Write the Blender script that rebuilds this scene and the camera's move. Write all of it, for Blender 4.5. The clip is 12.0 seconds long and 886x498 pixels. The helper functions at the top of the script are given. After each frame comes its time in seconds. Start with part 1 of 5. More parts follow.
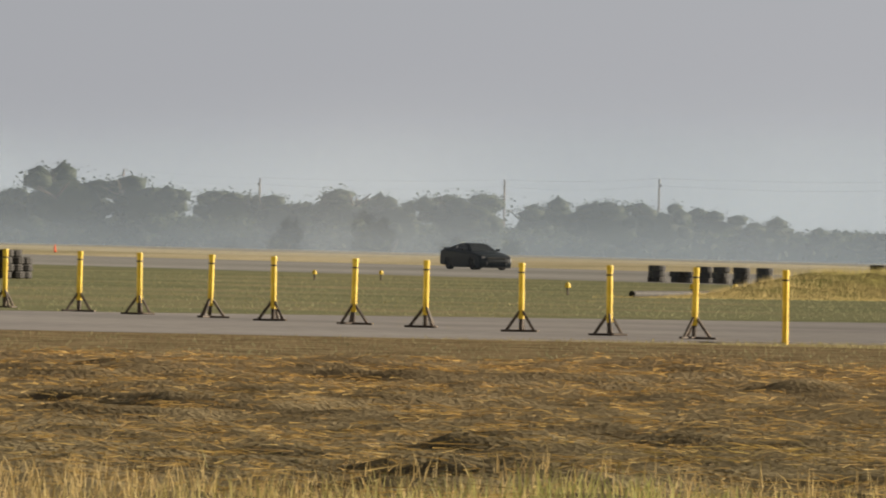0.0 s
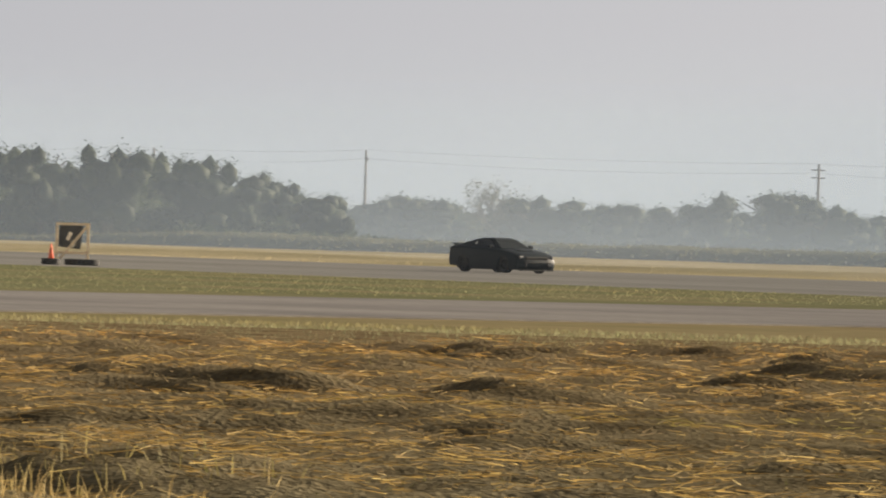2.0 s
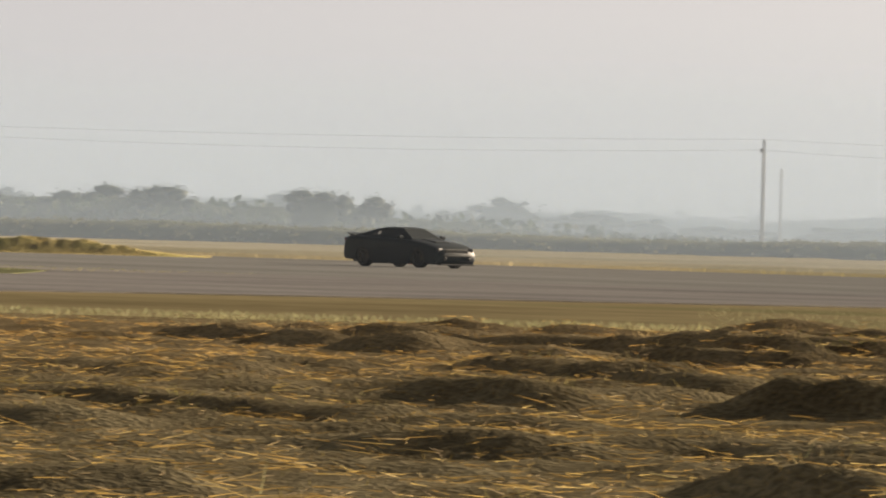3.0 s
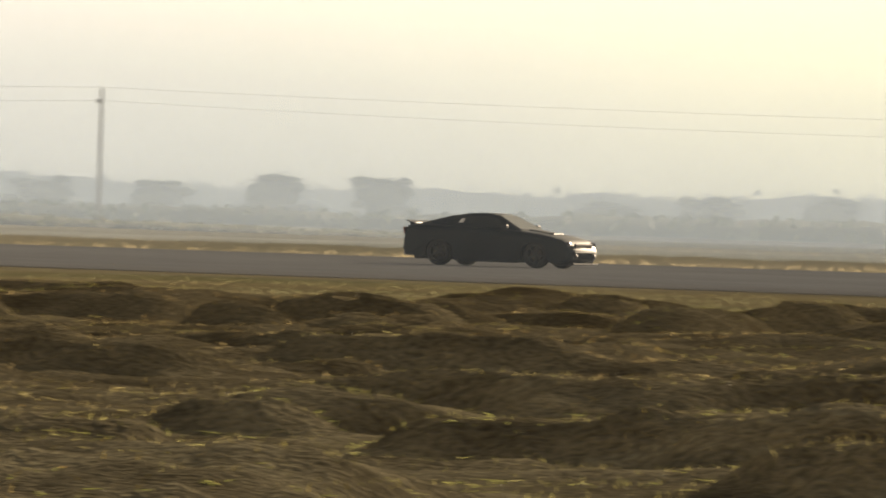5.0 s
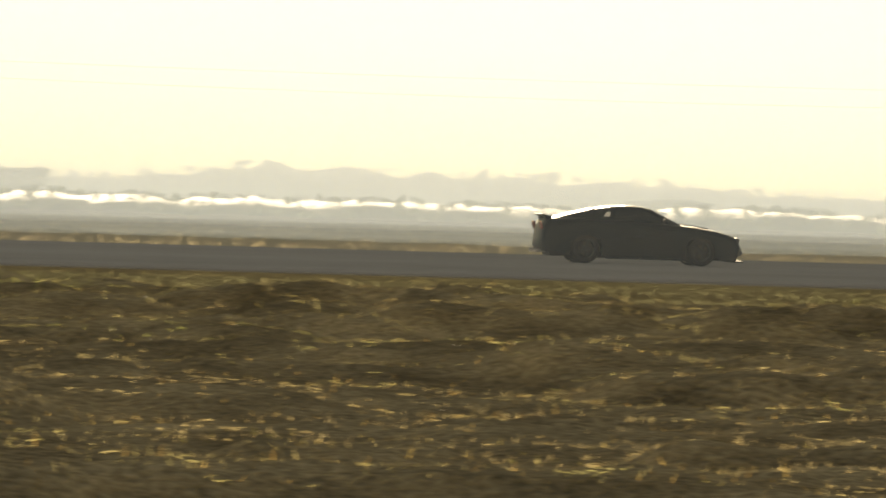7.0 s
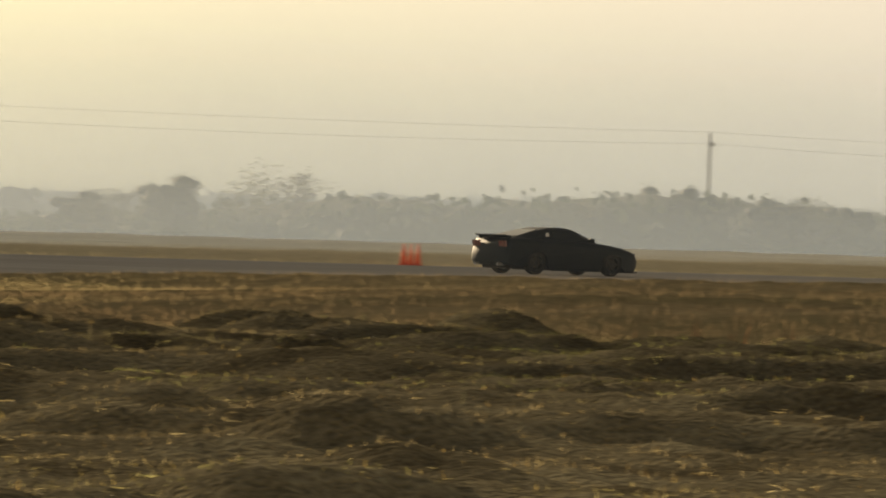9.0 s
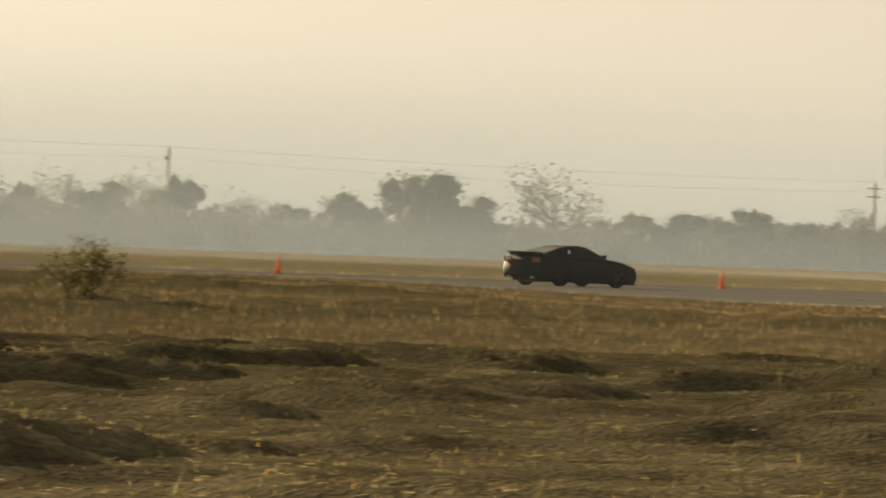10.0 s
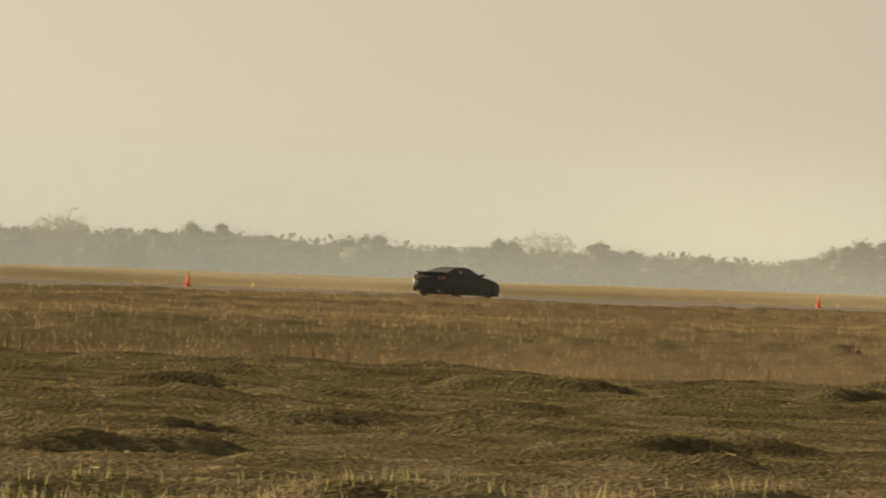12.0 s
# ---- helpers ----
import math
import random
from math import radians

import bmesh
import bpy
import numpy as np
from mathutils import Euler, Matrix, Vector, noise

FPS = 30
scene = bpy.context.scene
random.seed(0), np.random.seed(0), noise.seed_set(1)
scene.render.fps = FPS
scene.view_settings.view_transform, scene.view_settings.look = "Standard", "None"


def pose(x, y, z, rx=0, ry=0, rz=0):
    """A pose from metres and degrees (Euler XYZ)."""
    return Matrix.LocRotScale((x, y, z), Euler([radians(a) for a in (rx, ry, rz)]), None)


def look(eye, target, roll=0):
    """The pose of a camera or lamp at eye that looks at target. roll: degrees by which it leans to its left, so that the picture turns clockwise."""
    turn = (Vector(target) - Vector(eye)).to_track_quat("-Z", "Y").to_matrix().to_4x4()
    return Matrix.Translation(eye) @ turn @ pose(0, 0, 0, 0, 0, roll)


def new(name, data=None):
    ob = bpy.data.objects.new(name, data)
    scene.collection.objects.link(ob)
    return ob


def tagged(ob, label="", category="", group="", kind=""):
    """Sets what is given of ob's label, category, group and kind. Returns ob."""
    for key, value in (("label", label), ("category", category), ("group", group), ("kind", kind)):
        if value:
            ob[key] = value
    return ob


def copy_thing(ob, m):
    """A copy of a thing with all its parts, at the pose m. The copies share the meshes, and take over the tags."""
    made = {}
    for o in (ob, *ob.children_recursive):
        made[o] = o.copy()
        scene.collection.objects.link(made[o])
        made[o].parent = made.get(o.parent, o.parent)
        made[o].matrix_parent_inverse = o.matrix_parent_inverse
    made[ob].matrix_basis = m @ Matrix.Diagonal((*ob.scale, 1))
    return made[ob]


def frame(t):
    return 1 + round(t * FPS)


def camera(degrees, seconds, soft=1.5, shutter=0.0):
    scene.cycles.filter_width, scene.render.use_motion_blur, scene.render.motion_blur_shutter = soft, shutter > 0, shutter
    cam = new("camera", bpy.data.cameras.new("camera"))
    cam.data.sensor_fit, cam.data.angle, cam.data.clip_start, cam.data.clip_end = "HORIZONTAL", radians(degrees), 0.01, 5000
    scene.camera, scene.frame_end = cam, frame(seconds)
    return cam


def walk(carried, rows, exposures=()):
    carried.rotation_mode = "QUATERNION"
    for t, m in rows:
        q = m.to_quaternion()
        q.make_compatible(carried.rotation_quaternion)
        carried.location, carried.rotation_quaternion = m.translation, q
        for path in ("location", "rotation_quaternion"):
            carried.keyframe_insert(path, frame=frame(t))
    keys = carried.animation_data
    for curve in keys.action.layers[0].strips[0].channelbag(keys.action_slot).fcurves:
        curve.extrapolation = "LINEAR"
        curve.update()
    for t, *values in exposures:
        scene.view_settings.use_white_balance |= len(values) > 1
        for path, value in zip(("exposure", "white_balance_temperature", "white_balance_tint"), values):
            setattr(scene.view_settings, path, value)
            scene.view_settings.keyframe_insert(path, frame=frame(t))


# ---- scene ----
EYE_HEIGHT = 1.35
cam = camera(5.969, 12.0, soft=1.9, shutter=0.09)
# seconds, heading from +Y towards +X, upward tilt, lean: degrees
VIEW = [
    (0.00, -63.4036, -0.0429, 1.250),
    (0.50, -61.3386, -0.0691, 1.400),
    (1.00, -58.9534, -0.0692, 1.700),
    (1.50, -56.7741, -0.0767, 2.000),
    (2.00, -54.3432, -0.0842, 1.700),
    (2.10, -53.8365, -0.0875, 1.680),
    (2.20, -53.2002, -0.0909, 1.660),
    (2.30, -52.4572, -0.0943, 1.640),
    (2.40, -51.6533, -0.0977, 1.620),
    (2.50, -50.8151, -0.1011, 1.600),
    (2.60, -49.9997, -0.1085, 1.600),
    (2.80, -48.3195, -0.1235, 1.600),
    (2.90, -47.5308, -0.1309, 1.600),
    (3.00, -46.7383, -0.1384, 1.600),
    (3.50, -43.0691, -0.1457, 1.500),
    (3.75, -40.6459, -0.1631, 1.542),
    (4.10, -36.8806, -0.1875, 1.600),
    (4.50, -32.0818, -0.2154, 1.667),
    (4.90, -26.7409, -0.2432, 1.733),
    (5.30, -20.9628, -0.2711, 1.800),
    (5.40, -19.4959, -0.2845, 1.800),
    (5.50, -18.0519, -0.2980, 1.800),
    (5.60, -16.5507, -0.3052, 1.740),
    (5.70, -14.9695, -0.3123, 1.680),
    (5.80, -13.3884, -0.3195, 1.620),
    (5.90, -11.2471, -0.3267, 1.560),
    (6.00, -8.7819, -0.3338, 1.500),
    (6.10, -6.6330, -0.3385, 1.500),
    (6.20, -4.6023, -0.3431, 1.500),
    (6.30, -3.2192, -0.3477, 1.500),
    (6.40, -2.1790, -0.3408, 1.500),
    (6.50, -1.2532, -0.3338, 1.500),
    (6.60, -0.1102, -0.3384, 1.550),
    (6.70, 1.5663, -0.3431, 1.600),
    (7.00, 6.7668, -0.3232, 1.635),
    (7.30, 11.7583, -0.3034, 1.671),
    (7.60, 16.5158, -0.2835, 1.706),
    (8.00, 22.4145, -0.2570, 1.753),
    (8.40, 28.1963, -0.2305, 1.800),
    (8.50, 29.5603, -0.2157, 1.800),
    (8.60, 30.8634, -0.2055, 1.800),
    (8.70, 32.1703, -0.1953, 1.800),
    (8.80, 33.4314, -0.1850, 1.800),
    (8.90, 34.7192, -0.1748, 1.800),
    (9.00, 35.9918, -0.1646, 1.800),
    (9.10, 37.1462, -0.1582, 1.840),
    (9.20, 38.1140, -0.1518, 1.880),
    (9.50, 40.7811, -0.1328, 2.000),
    (10.00, 45.4561, -0.0506, 2.100),
    (10.50, 50.3482, 0.0718, 2.200),
    (11.00, 53.3392, 0.1003, 2.100),
    (11.50, 56.2348, 0.1190, 2.200),
    (12.00, 58.8333, 0.1218, 2.250),
]
walk(cam, [(t, pose(0, 0, EYE_HEIGHT, 90 + up, 0, -heading) @ pose(0, 0, 0, 0, 0, lean)) for t, heading, up, lean in VIEW],
     exposures=[(0.0, 1.50, 6500, 12), (2.0, 1.73, 6600, 13), (3.5, 1.78, 7150, 15), (5.5, 1.86, 7500, 13), (6.0, 1.96, 7800, 8), (6.5, 2.08, 7900, 6), (8.5, 1.18, 7900, 19), (9.0, 1.40, 8200, 12), (9.5, 1.62, 8600, 10), (10.5, 1.60, 9200, 9), (12.0, 1.60, 9400, 8)])

# ---- daylight ----
SUN_HEADING, SUN_HEIGHT = 5.0, 15.0
world = bpy.data.worlds.new("hazy_sky")
scene.world = world
world.use_nodes = True
wn, wl = world.node_tree.nodes, world.node_tree.links
sky = wn.new("ShaderNodeTexSky")
sky.sky_type = "NISHITA"
sky.sun_disc = False
sky.sun_elevation, sky.sun_rotation = radians(SUN_HEIGHT), radians(SUN_HEADING)
sky.air_density, sky.dust_density, sky.ozone_density = 1.0, 3.0, 1.0
# the haze greys the sky, carries its light down to the horizon and glows round the sun
_sd = Vector((math.sin(radians(SUN_HEADING)) * math.cos(radians(SUN_HEIGHT)), math.cos(radians(SUN_HEADING)) * math.cos(radians(SUN_HEIGHT)), math.sin(radians(SUN_HEIGHT))))


def _world_maths(op, a, b):
    m = wn.new("ShaderNodeMath")
    m.operation = op
    for sock, v in zip(m.inputs, (a, b)):
        if isinstance(v, (int, float)):
            sock.default_value = v
        else:
            wl.new(v, sock)
    return m.outputs["Value"]


_wc, _wm, _wd, _wh, _wg, _wk = (wn.new("ShaderNode" + k) for k in ("TexCoord", "VectorMath", "VectorMath", "HueSaturation", "VectorMath", "VectorMath"))
_wm.operation, _wd.operation, _wg.operation, _wk.operation = "ADD", "DOT_PRODUCT", "SCALE", "ADD"
_wm.inputs[1].default_value = (0, 0, 0.42)
wl.new(_wc.outputs["Generated"], _wm.inputs[0])
wl.new(_wm.outputs["Vector"], sky.inputs["Vector"])
wl.new(sky.outputs["Color"], _wh.inputs["Color"])
_wh.inputs["Saturation"].default_value = 0.16
wl.new(_wc.outputs["Generated"], _wd.inputs[0])
_wd.inputs[1].default_value = _sd
_wg.inputs[0].default_value = (2.4, 1.9, 0.5)
wl.new(_world_maths("POWER", _world_maths("MAXIMUM", _wd.outputs["Value"], 0.0), 5.0), _wg.inputs["Scale"])
wl.new(_wh.outputs["Color"], _wk.inputs[0])
wl.new(_wg.outputs["Vector"], _wk.inputs[1])
# the thick haze evens out the glow round the sun
_wx = wn.new("ShaderNodeVectorMath")
_wx.operation = "MINIMUM"
_wx.inputs[1].default_value = (11.0, 9.4, 5.1)
wl.new(_wk.outputs["Vector"], _wx.inputs[0])
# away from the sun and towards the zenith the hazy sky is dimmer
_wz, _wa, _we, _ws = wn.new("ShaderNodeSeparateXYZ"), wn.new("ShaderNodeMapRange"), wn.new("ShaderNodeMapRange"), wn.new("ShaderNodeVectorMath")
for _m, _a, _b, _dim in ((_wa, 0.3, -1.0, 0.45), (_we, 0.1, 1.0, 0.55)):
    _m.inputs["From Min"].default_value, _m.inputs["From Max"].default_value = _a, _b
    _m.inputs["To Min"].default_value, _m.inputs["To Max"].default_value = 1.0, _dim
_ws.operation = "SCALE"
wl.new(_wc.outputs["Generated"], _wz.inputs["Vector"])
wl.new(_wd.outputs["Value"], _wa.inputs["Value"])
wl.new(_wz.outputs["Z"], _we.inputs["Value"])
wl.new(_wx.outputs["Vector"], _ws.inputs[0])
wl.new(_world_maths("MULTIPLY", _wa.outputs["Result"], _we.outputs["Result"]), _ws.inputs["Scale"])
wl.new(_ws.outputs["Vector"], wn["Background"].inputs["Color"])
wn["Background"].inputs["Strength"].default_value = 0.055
sun = new("sun", bpy.data.lights.new("sun", "SUN"))
sun.data.energy, sun.data.angle, sun.data.color = 5.0, radians(0.6), (1.0, 0.86, 0.66)
sun.matrix_world = look(_sd * 500, (0, 0, 0))


# ---- materials ----
def material(name, rough=0.8, metal=0.0, spec=0.5):
    m = bpy.data.materials.new(name)
    m.use_nodes = True
    n, l = m.node_tree.nodes, m.node_tree.links
    b = n["Principled BSDF"]
    b.inputs["Roughness"].default_value, b.inputs["Metallic"].default_value = rough, metal
    b.inputs["Specular IOR Level"].default_value = spec
    return m, n, l, b


def ramp(n, stops):
    r = n.new("ShaderNodeValToRGB")
    e = r.color_ramp.elements
    while len(e) < len(stops):
        e.new(0.5)
    for el, (p, c) in zip(e, stops):
        el.position, el.color = p, (*c, 1)
    return r


def noise_tex(n, l, scale, detail=4.0, stretch=(1, 1, 1), coords="Object"):
    c, mp, t = n.new("ShaderNodeTexCoord"), n.new("ShaderNodeMapping"), n.new("ShaderNodeTexNoise")
    mp.inputs["Scale"].default_value = stretch
    t.inputs["Scale"].default_value, t.inputs["Detail"].default_value = scale, detail
    l.new(c.outputs[coords], mp.inputs["Vector"])
    l.new(mp.outputs["Vector"], t.inputs["Vector"])
    return t


def mix_colour(n, l, fac, a, b, mode="MIX"):
    m = n.new("ShaderNodeMix")
    m.data_type, m.blend_type = "RGBA", mode
    for sock, v in ((m.inputs["Factor"], fac), (m.inputs["A"], a), (m.inputs["B"], b)):
        if isinstance(v, (int, float)):
            sock.default_value = v
        elif isinstance(v, tuple):
            sock.default_value = (*v, 1)
        else:
            l.new(v, sock)
    return m.outputs["Result"]


def drifted(n, l, colour):
    """Golden hay to cooler olive cuttings along the field; the brighter lit middle is put into the colour."""
    c, sep, mr = n.new("ShaderNodeTexCoord"), n.new("ShaderNodeSeparateXYZ"), n.new("ShaderNodeMapRange")
    l.new(c.outputs["Object"], sep.inputs["Vector"])
    l.new(sep.outputs["X"], mr.inputs["Value"])
    mr.inputs["From Min"].default_value, mr.inputs["From Max"].default_value = -90.0, 90.0
    # the stop above 1 paints in sunlight missing from the middle
    r = ramp(n, [(0.05, (0.98, 0.88, 0.76)), (0.28, (0.78, 0.76, 0.68)), (0.55, (1.4, 1.42, 1.35)), (0.78, (0.76, 0.78, 0.76)), (0.95, (0.68, 0.71, 0.66))])
    l.new(mr.outputs["Result"], r.inputs["Fac"])
    return mix_colour(n, l, 1.0, colour, r.outputs["Color"], "MULTIPLY")


def mottled(name, stops, scale, fine=None, rough=0.85, metal=0.0, bump=0.0, stretch=(1, 1, 1), spec=0.3, coords="Object", fine_amount=0.35, powdery=0.0, drift=False):
    """A surface with a coarse colour drift and a fine grain."""
    m, n, l, b = material(name, rough, metal, spec)
    b.inputs["Diffuse Roughness"].default_value = powdery
    t = noise_tex(n, l, scale, 5.0, stretch, coords)
    r = ramp(n, stops)
    l.new(t.outputs["Fac"], r.inputs["Fac"])
    f = noise_tex(n, l, fine or scale * 14, 3.0, stretch, coords)
    fr = ramp(n, [(0.3, (0.55, 0.55, 0.55)), (0.7, (1.25, 1.25, 1.25))])
    l.new(f.outputs["Fac"], fr.inputs["Fac"])
    colour = mix_colour(n, l, fine_amount, r.outputs["Color"], mix_colour(n, l, 1.0, r.outputs["Color"], fr.outputs["Color"], "MULTIPLY"))
    if drift:
        colour = drifted(n, l, colour)
    l.new(colour, b.inputs["Base Color"])
    if bump:
        bp = n.new("ShaderNodeBump")
        bp.inputs["Strength"].default_value, bp.inputs["Distance"].default_value = 0.6, bump
        l.new(f.outputs["Fac"], bp.inputs["Height"])
        l.new(bp.outputs["Normal"], b.inputs["Normal"])
    return m


def blade_material(name, stops, back, patch_scale=0.05, patch=None, patch_stops=(0.5, 0.62), tufted=False, drift=False):
    """Dry or green blades: each of its own tone, with light passing through; patches of another tone."""
    m, n, l, b = material(name, 0.7, 0.0, 0.12)
    g = n.new("ShaderNodeNewGeometry")
    r = ramp(n, stops)
    l.new(g.outputs["Random Per Island"], r.inputs["Fac"])
    colour = r.outputs["Color"]
    if patch:
        t = noise_tex(n, l, patch_scale, 3.0)
        pr = ramp(n, [(patch_stops[0], (0, 0, 0)), (patch_stops[1], (1, 1, 1))])
        l.new(t.outputs["Fac"], pr.inputs["Fac"])
        colour = mix_colour(n, l, pr.outputs["Color"], colour, mix_colour(n, l, 0.75, colour, patch))
    if tufted:
        u = noise_tex(n, l, 1.7, 2.0)
        ur = ramp(n, [(0.32, (0.55, 0.53, 0.5)), (0.68, (1.2, 1.2, 1.2))])
        l.new(u.outputs["Fac"], ur.inputs["Fac"])
        colour = mix_colour(n, l, 1.0, colour, ur.outputs["Color"], "MULTIPLY")
    if drift:
        colour = drifted(n, l, colour)
    l.new(colour, b.inputs["Base Color"])
    tr = n.new("ShaderNodeBsdfTranslucent")
    l.new(colour, tr.inputs["Color"])
    mx = n.new("ShaderNodeMixShader")
    mx.inputs["Fac"].default_value = back
    l.new(b.outputs["BSDF"], mx.inputs[1])
    l.new(tr.outputs["BSDF"], mx.inputs[2])
    l.new(mx.outputs["Shader"], n["Material Output"].inputs["Surface"])
    return m


M_FIELD = mottled("dry_grass_ground", [(0.3, (0.22, 0.18, 0.10)), (0.5, (0.36, 0.30, 0.17)), (0.7, (0.26, 0.235, 0.125))], 0.06, 1.2, 0.95, bump=0.05, powdery=1.0, spec=0.0)
M_GREEN = mottled("short_green_grass", [(0.3, (0.18, 0.195, 0.11)), (0.5, (0.23, 0.235, 0.135)), (0.68, (0.30, 0.265, 0.16))], 0.09, 1.6, 0.95, bump=0.05, powdery=1.0, spec=0.0)
M_STRAWSOIL = mottled("straw_litter", [(0.3, (0.16, 0.135, 0.09)), (0.5, (0.28, 0.24, 0.16)), (0.7, (0.40, 0.345, 0.23))], 1.3, 22.0, 0.95, bump=0.10, fine_amount=1.0, powdery=1.0, spec=0.0, stretch=(0.75, 1, 1), drift=True)
M_RUNWAY = mottled("worn_runway_concrete", [(0.3, (0.275, 0.268, 0.25)), (0.5, (0.33, 0.322, 0.30)), (0.7, (0.385, 0.375, 0.35))], 0.05, 1.5, 0.95, bump=0.01, stretch=(0.25, 1, 1), spec=0.0, powdery=1.0)
M_TAXI = mottled("worn_taxiway_asphalt", [(0.3, (0.26, 0.25, 0.245)), (0.5, (0.34, 0.325, 0.315)), (0.7, (0.40, 0.38, 0.36))], 0.12, 2.5, 0.95, bump=0.01, spec=0.0, powdery=1.0)


# ---- mesh helpers ----
def mesh_object(name, bm, mat, smooth=False):
    me = bpy.data.meshes.new(name)
    bm.normal_update()
    bm.to_mesh(me)
    bm.free()
    for m in (mat if isinstance(mat, (list, tuple)) else [mat]):
        me.materials.append(m)
    if smooth:
        me.polygons.foreach_set("use_smooth", [True] * len(me.polygons))
    return new(name, me)


def part(name, bm, mat, parent, label="", smooth=False):
    """One mesh of a thing, or of a part of it."""
    ob = mesh_object(name, bm, mat, smooth)
    ob.parent = parent
    if label:
        ob["label"] = label
    return ob


def array_mesh(name, verts, faces, mat, smooth=False):
    """A mesh from arrays: verts n x 3, faces m x 3 or m x 4."""
    me = bpy.data.meshes.new(name)
    n, k = faces.shape
    me.vertices.add(len(verts))
    me.vertices.foreach_set("co", np.ascontiguousarray(verts, dtype=np.float32).ravel())
    me.loops.add(n * k)
    me.loops.foreach_set("vertex_index", np.ascontiguousarray(faces, dtype=np.int32).ravel())
    me.polygons.add(n)
    me.polygons.foreach_set("loop_start", np.arange(0, n * k, k, dtype=np.int32))
    if smooth:
        me.polygons.foreach_set("use_smooth", np.ones(n, dtype=bool))
    me.materials.append(mat)
    me.update(calc_edges=True)
    me.validate()
    return me


def box(bm, size, at=(0, 0, 0), turn=(0, 0, 0), bevel=0.0):
    r = bmesh.ops.create_cube(bm, size=1.0)
    vs = r["verts"]
    bmesh.ops.transform(bm, matrix=pose(*at, *turn) @ Matrix.Diagonal((*size, 1)), verts=vs)
    if bevel:
        es = list({e for v in vs for e in v.link_edges})
        bmesh.ops.bevel(bm, geom=es, offset=bevel, segments=1, affect="EDGES")
    return bm


def rod(bm, a, b, r0, r1=None, seg=8):
    a, b = Vector(a), Vector(b)
    m = Matrix.Translation((a + b) / 2) @ (b - a).to_track_quat("Z", "Y").to_matrix().to_4x4()
    bmesh.ops.create_cone(bm, cap_ends=True, segments=seg, radius1=r0, radius2=r0 if r1 is None else r1, depth=(b - a).length, matrix=m)
    return bm


def lathe(bm, profile, seg=20, at=(0, 0, 0), axis="Z"):
    """Turns a closed profile of (radius, height) round an axis."""
    rings = []
    for i in range(seg):
        a = 2 * math.pi * i / seg
        ring = []
        for r, z in profile:
            p = Vector((r * math.cos(a), r * math.sin(a), z)) if axis == "Z" else Vector((r * math.cos(a), z, r * math.sin(a)))
            ring.append(bm.verts.new(p + Vector(at)))
        rings.append(ring)
    for i in range(seg):
        p, q = rings[i], rings[(i + 1) % seg]
        for j in range(len(profile)):
            k = (j + 1) % len(profile)
            bm.faces.new((p[j], q[j], q[k], p[k]) if axis == "Z" else (p[k], q[k], q[j], p[j]))
    return bm


def value_noise(x, y, seed=0):
    """Smooth noise from 0 to 1 on arrays."""
    xi, yi = np.floor(x).astype(np.int64), np.floor(y).astype(np.int64)
    fx, fy = x - xi, y - yi
    fx, fy = fx * fx * (3 - 2 * fx), fy * fy * (3 - 2 * fy)

    def h(a, b):
        v = (a * 374761393 + b * 668265263 + seed * 974634777) & 0x7FFFFFFF
        v = ((v ^ (v >> 13)) * 1274126177) & 0x7FFFFFFF
        return ((v ^ (v >> 16)) & 0xFFFF) / 65535.0

    return (h(xi, yi) * (1 - fx) + h(xi + 1, yi) * fx) * (1 - fy) + (h(xi, yi + 1) * (1 - fx) + h(xi + 1, yi + 1) * fx) * fy


def smooth(a, b, x):
    t = np.clip((x - a) / (b - a), 0, 1)
    return t * t * (3 - 2 * t)


# ---- ground ----
RUNWAY_NEAR, RUNWAY_FAR = 151.0, 224.0


def sheet(name, corners, mat, z, label):
    bm = bmesh.new()
    bm.faces.new([bm.verts.new((x, y, z)) for x, y in corners])
    return tagged(mesh_object(name, bm, mat), label, "ground", kind="structure")


def slab(name, corners, mat, top, label, category):
    """Pavement with a real edge."""
    bm = bmesh.new()
    f = bm.faces.new([bm.verts.new((x, y, top)) for x, y in corners])
    e = bmesh.ops.extrude_face_region(bm, geom=[f])
    bmesh.ops.translate(bm, verts=[v for v in e["geom"] if isinstance(v, bmesh.types.BMVert)], vec=(0, 0, -top - 0.3))
    bmesh.ops.recalc_face_normals(bm, faces=bm.faces)
    return tagged(mesh_object(name, bm, mat), label, category, kind="structure")


sheet("ground", [(-4500, -4500), (4500, -4500), (4500, 4500), (-4500, 4500)], M_FIELD, -0.02, "flat field of dry and green grass reaching the horizon")
slab("runway", [(-2200, RUNWAY_NEAR), (2200, RUNWAY_NEAR), (2200, RUNWAY_FAR), (-2200, RUNWAY_FAR)], M_RUNWAY, 0.0, "long straight runway of worn grey concrete", "runway")
slab("taxiway", [(-128, 20), (-96, 20), (-106, 50), (-119, 104), (-119, RUNWAY_NEAR - 0.01), (-190, RUNWAY_NEAR - 0.01), (-171.7, 145), (-163.7, 140.5), (-152.7, 130), (-148.2, 118), (-147.2, 108), (-142.4, 86), (-136, 62)], M_TAXI, 0.006, "worn pale asphalt taxiway joining the runway", "taxiway")
slab("grass_verge", [(-700, 18), (-128.3, 18), (-136.3, 62), (-142.7, 86), (-147.5, 108), (-148.5, 118), (-153, 130), (-164, 140.5), (-172, 145), (-190.5, RUNWAY_NEAR - 0.3), (-700, RUNWAY_NEAR - 0.3)], M_GREEN, 0.012, "mown green grass between taxiway and runway", "grass")

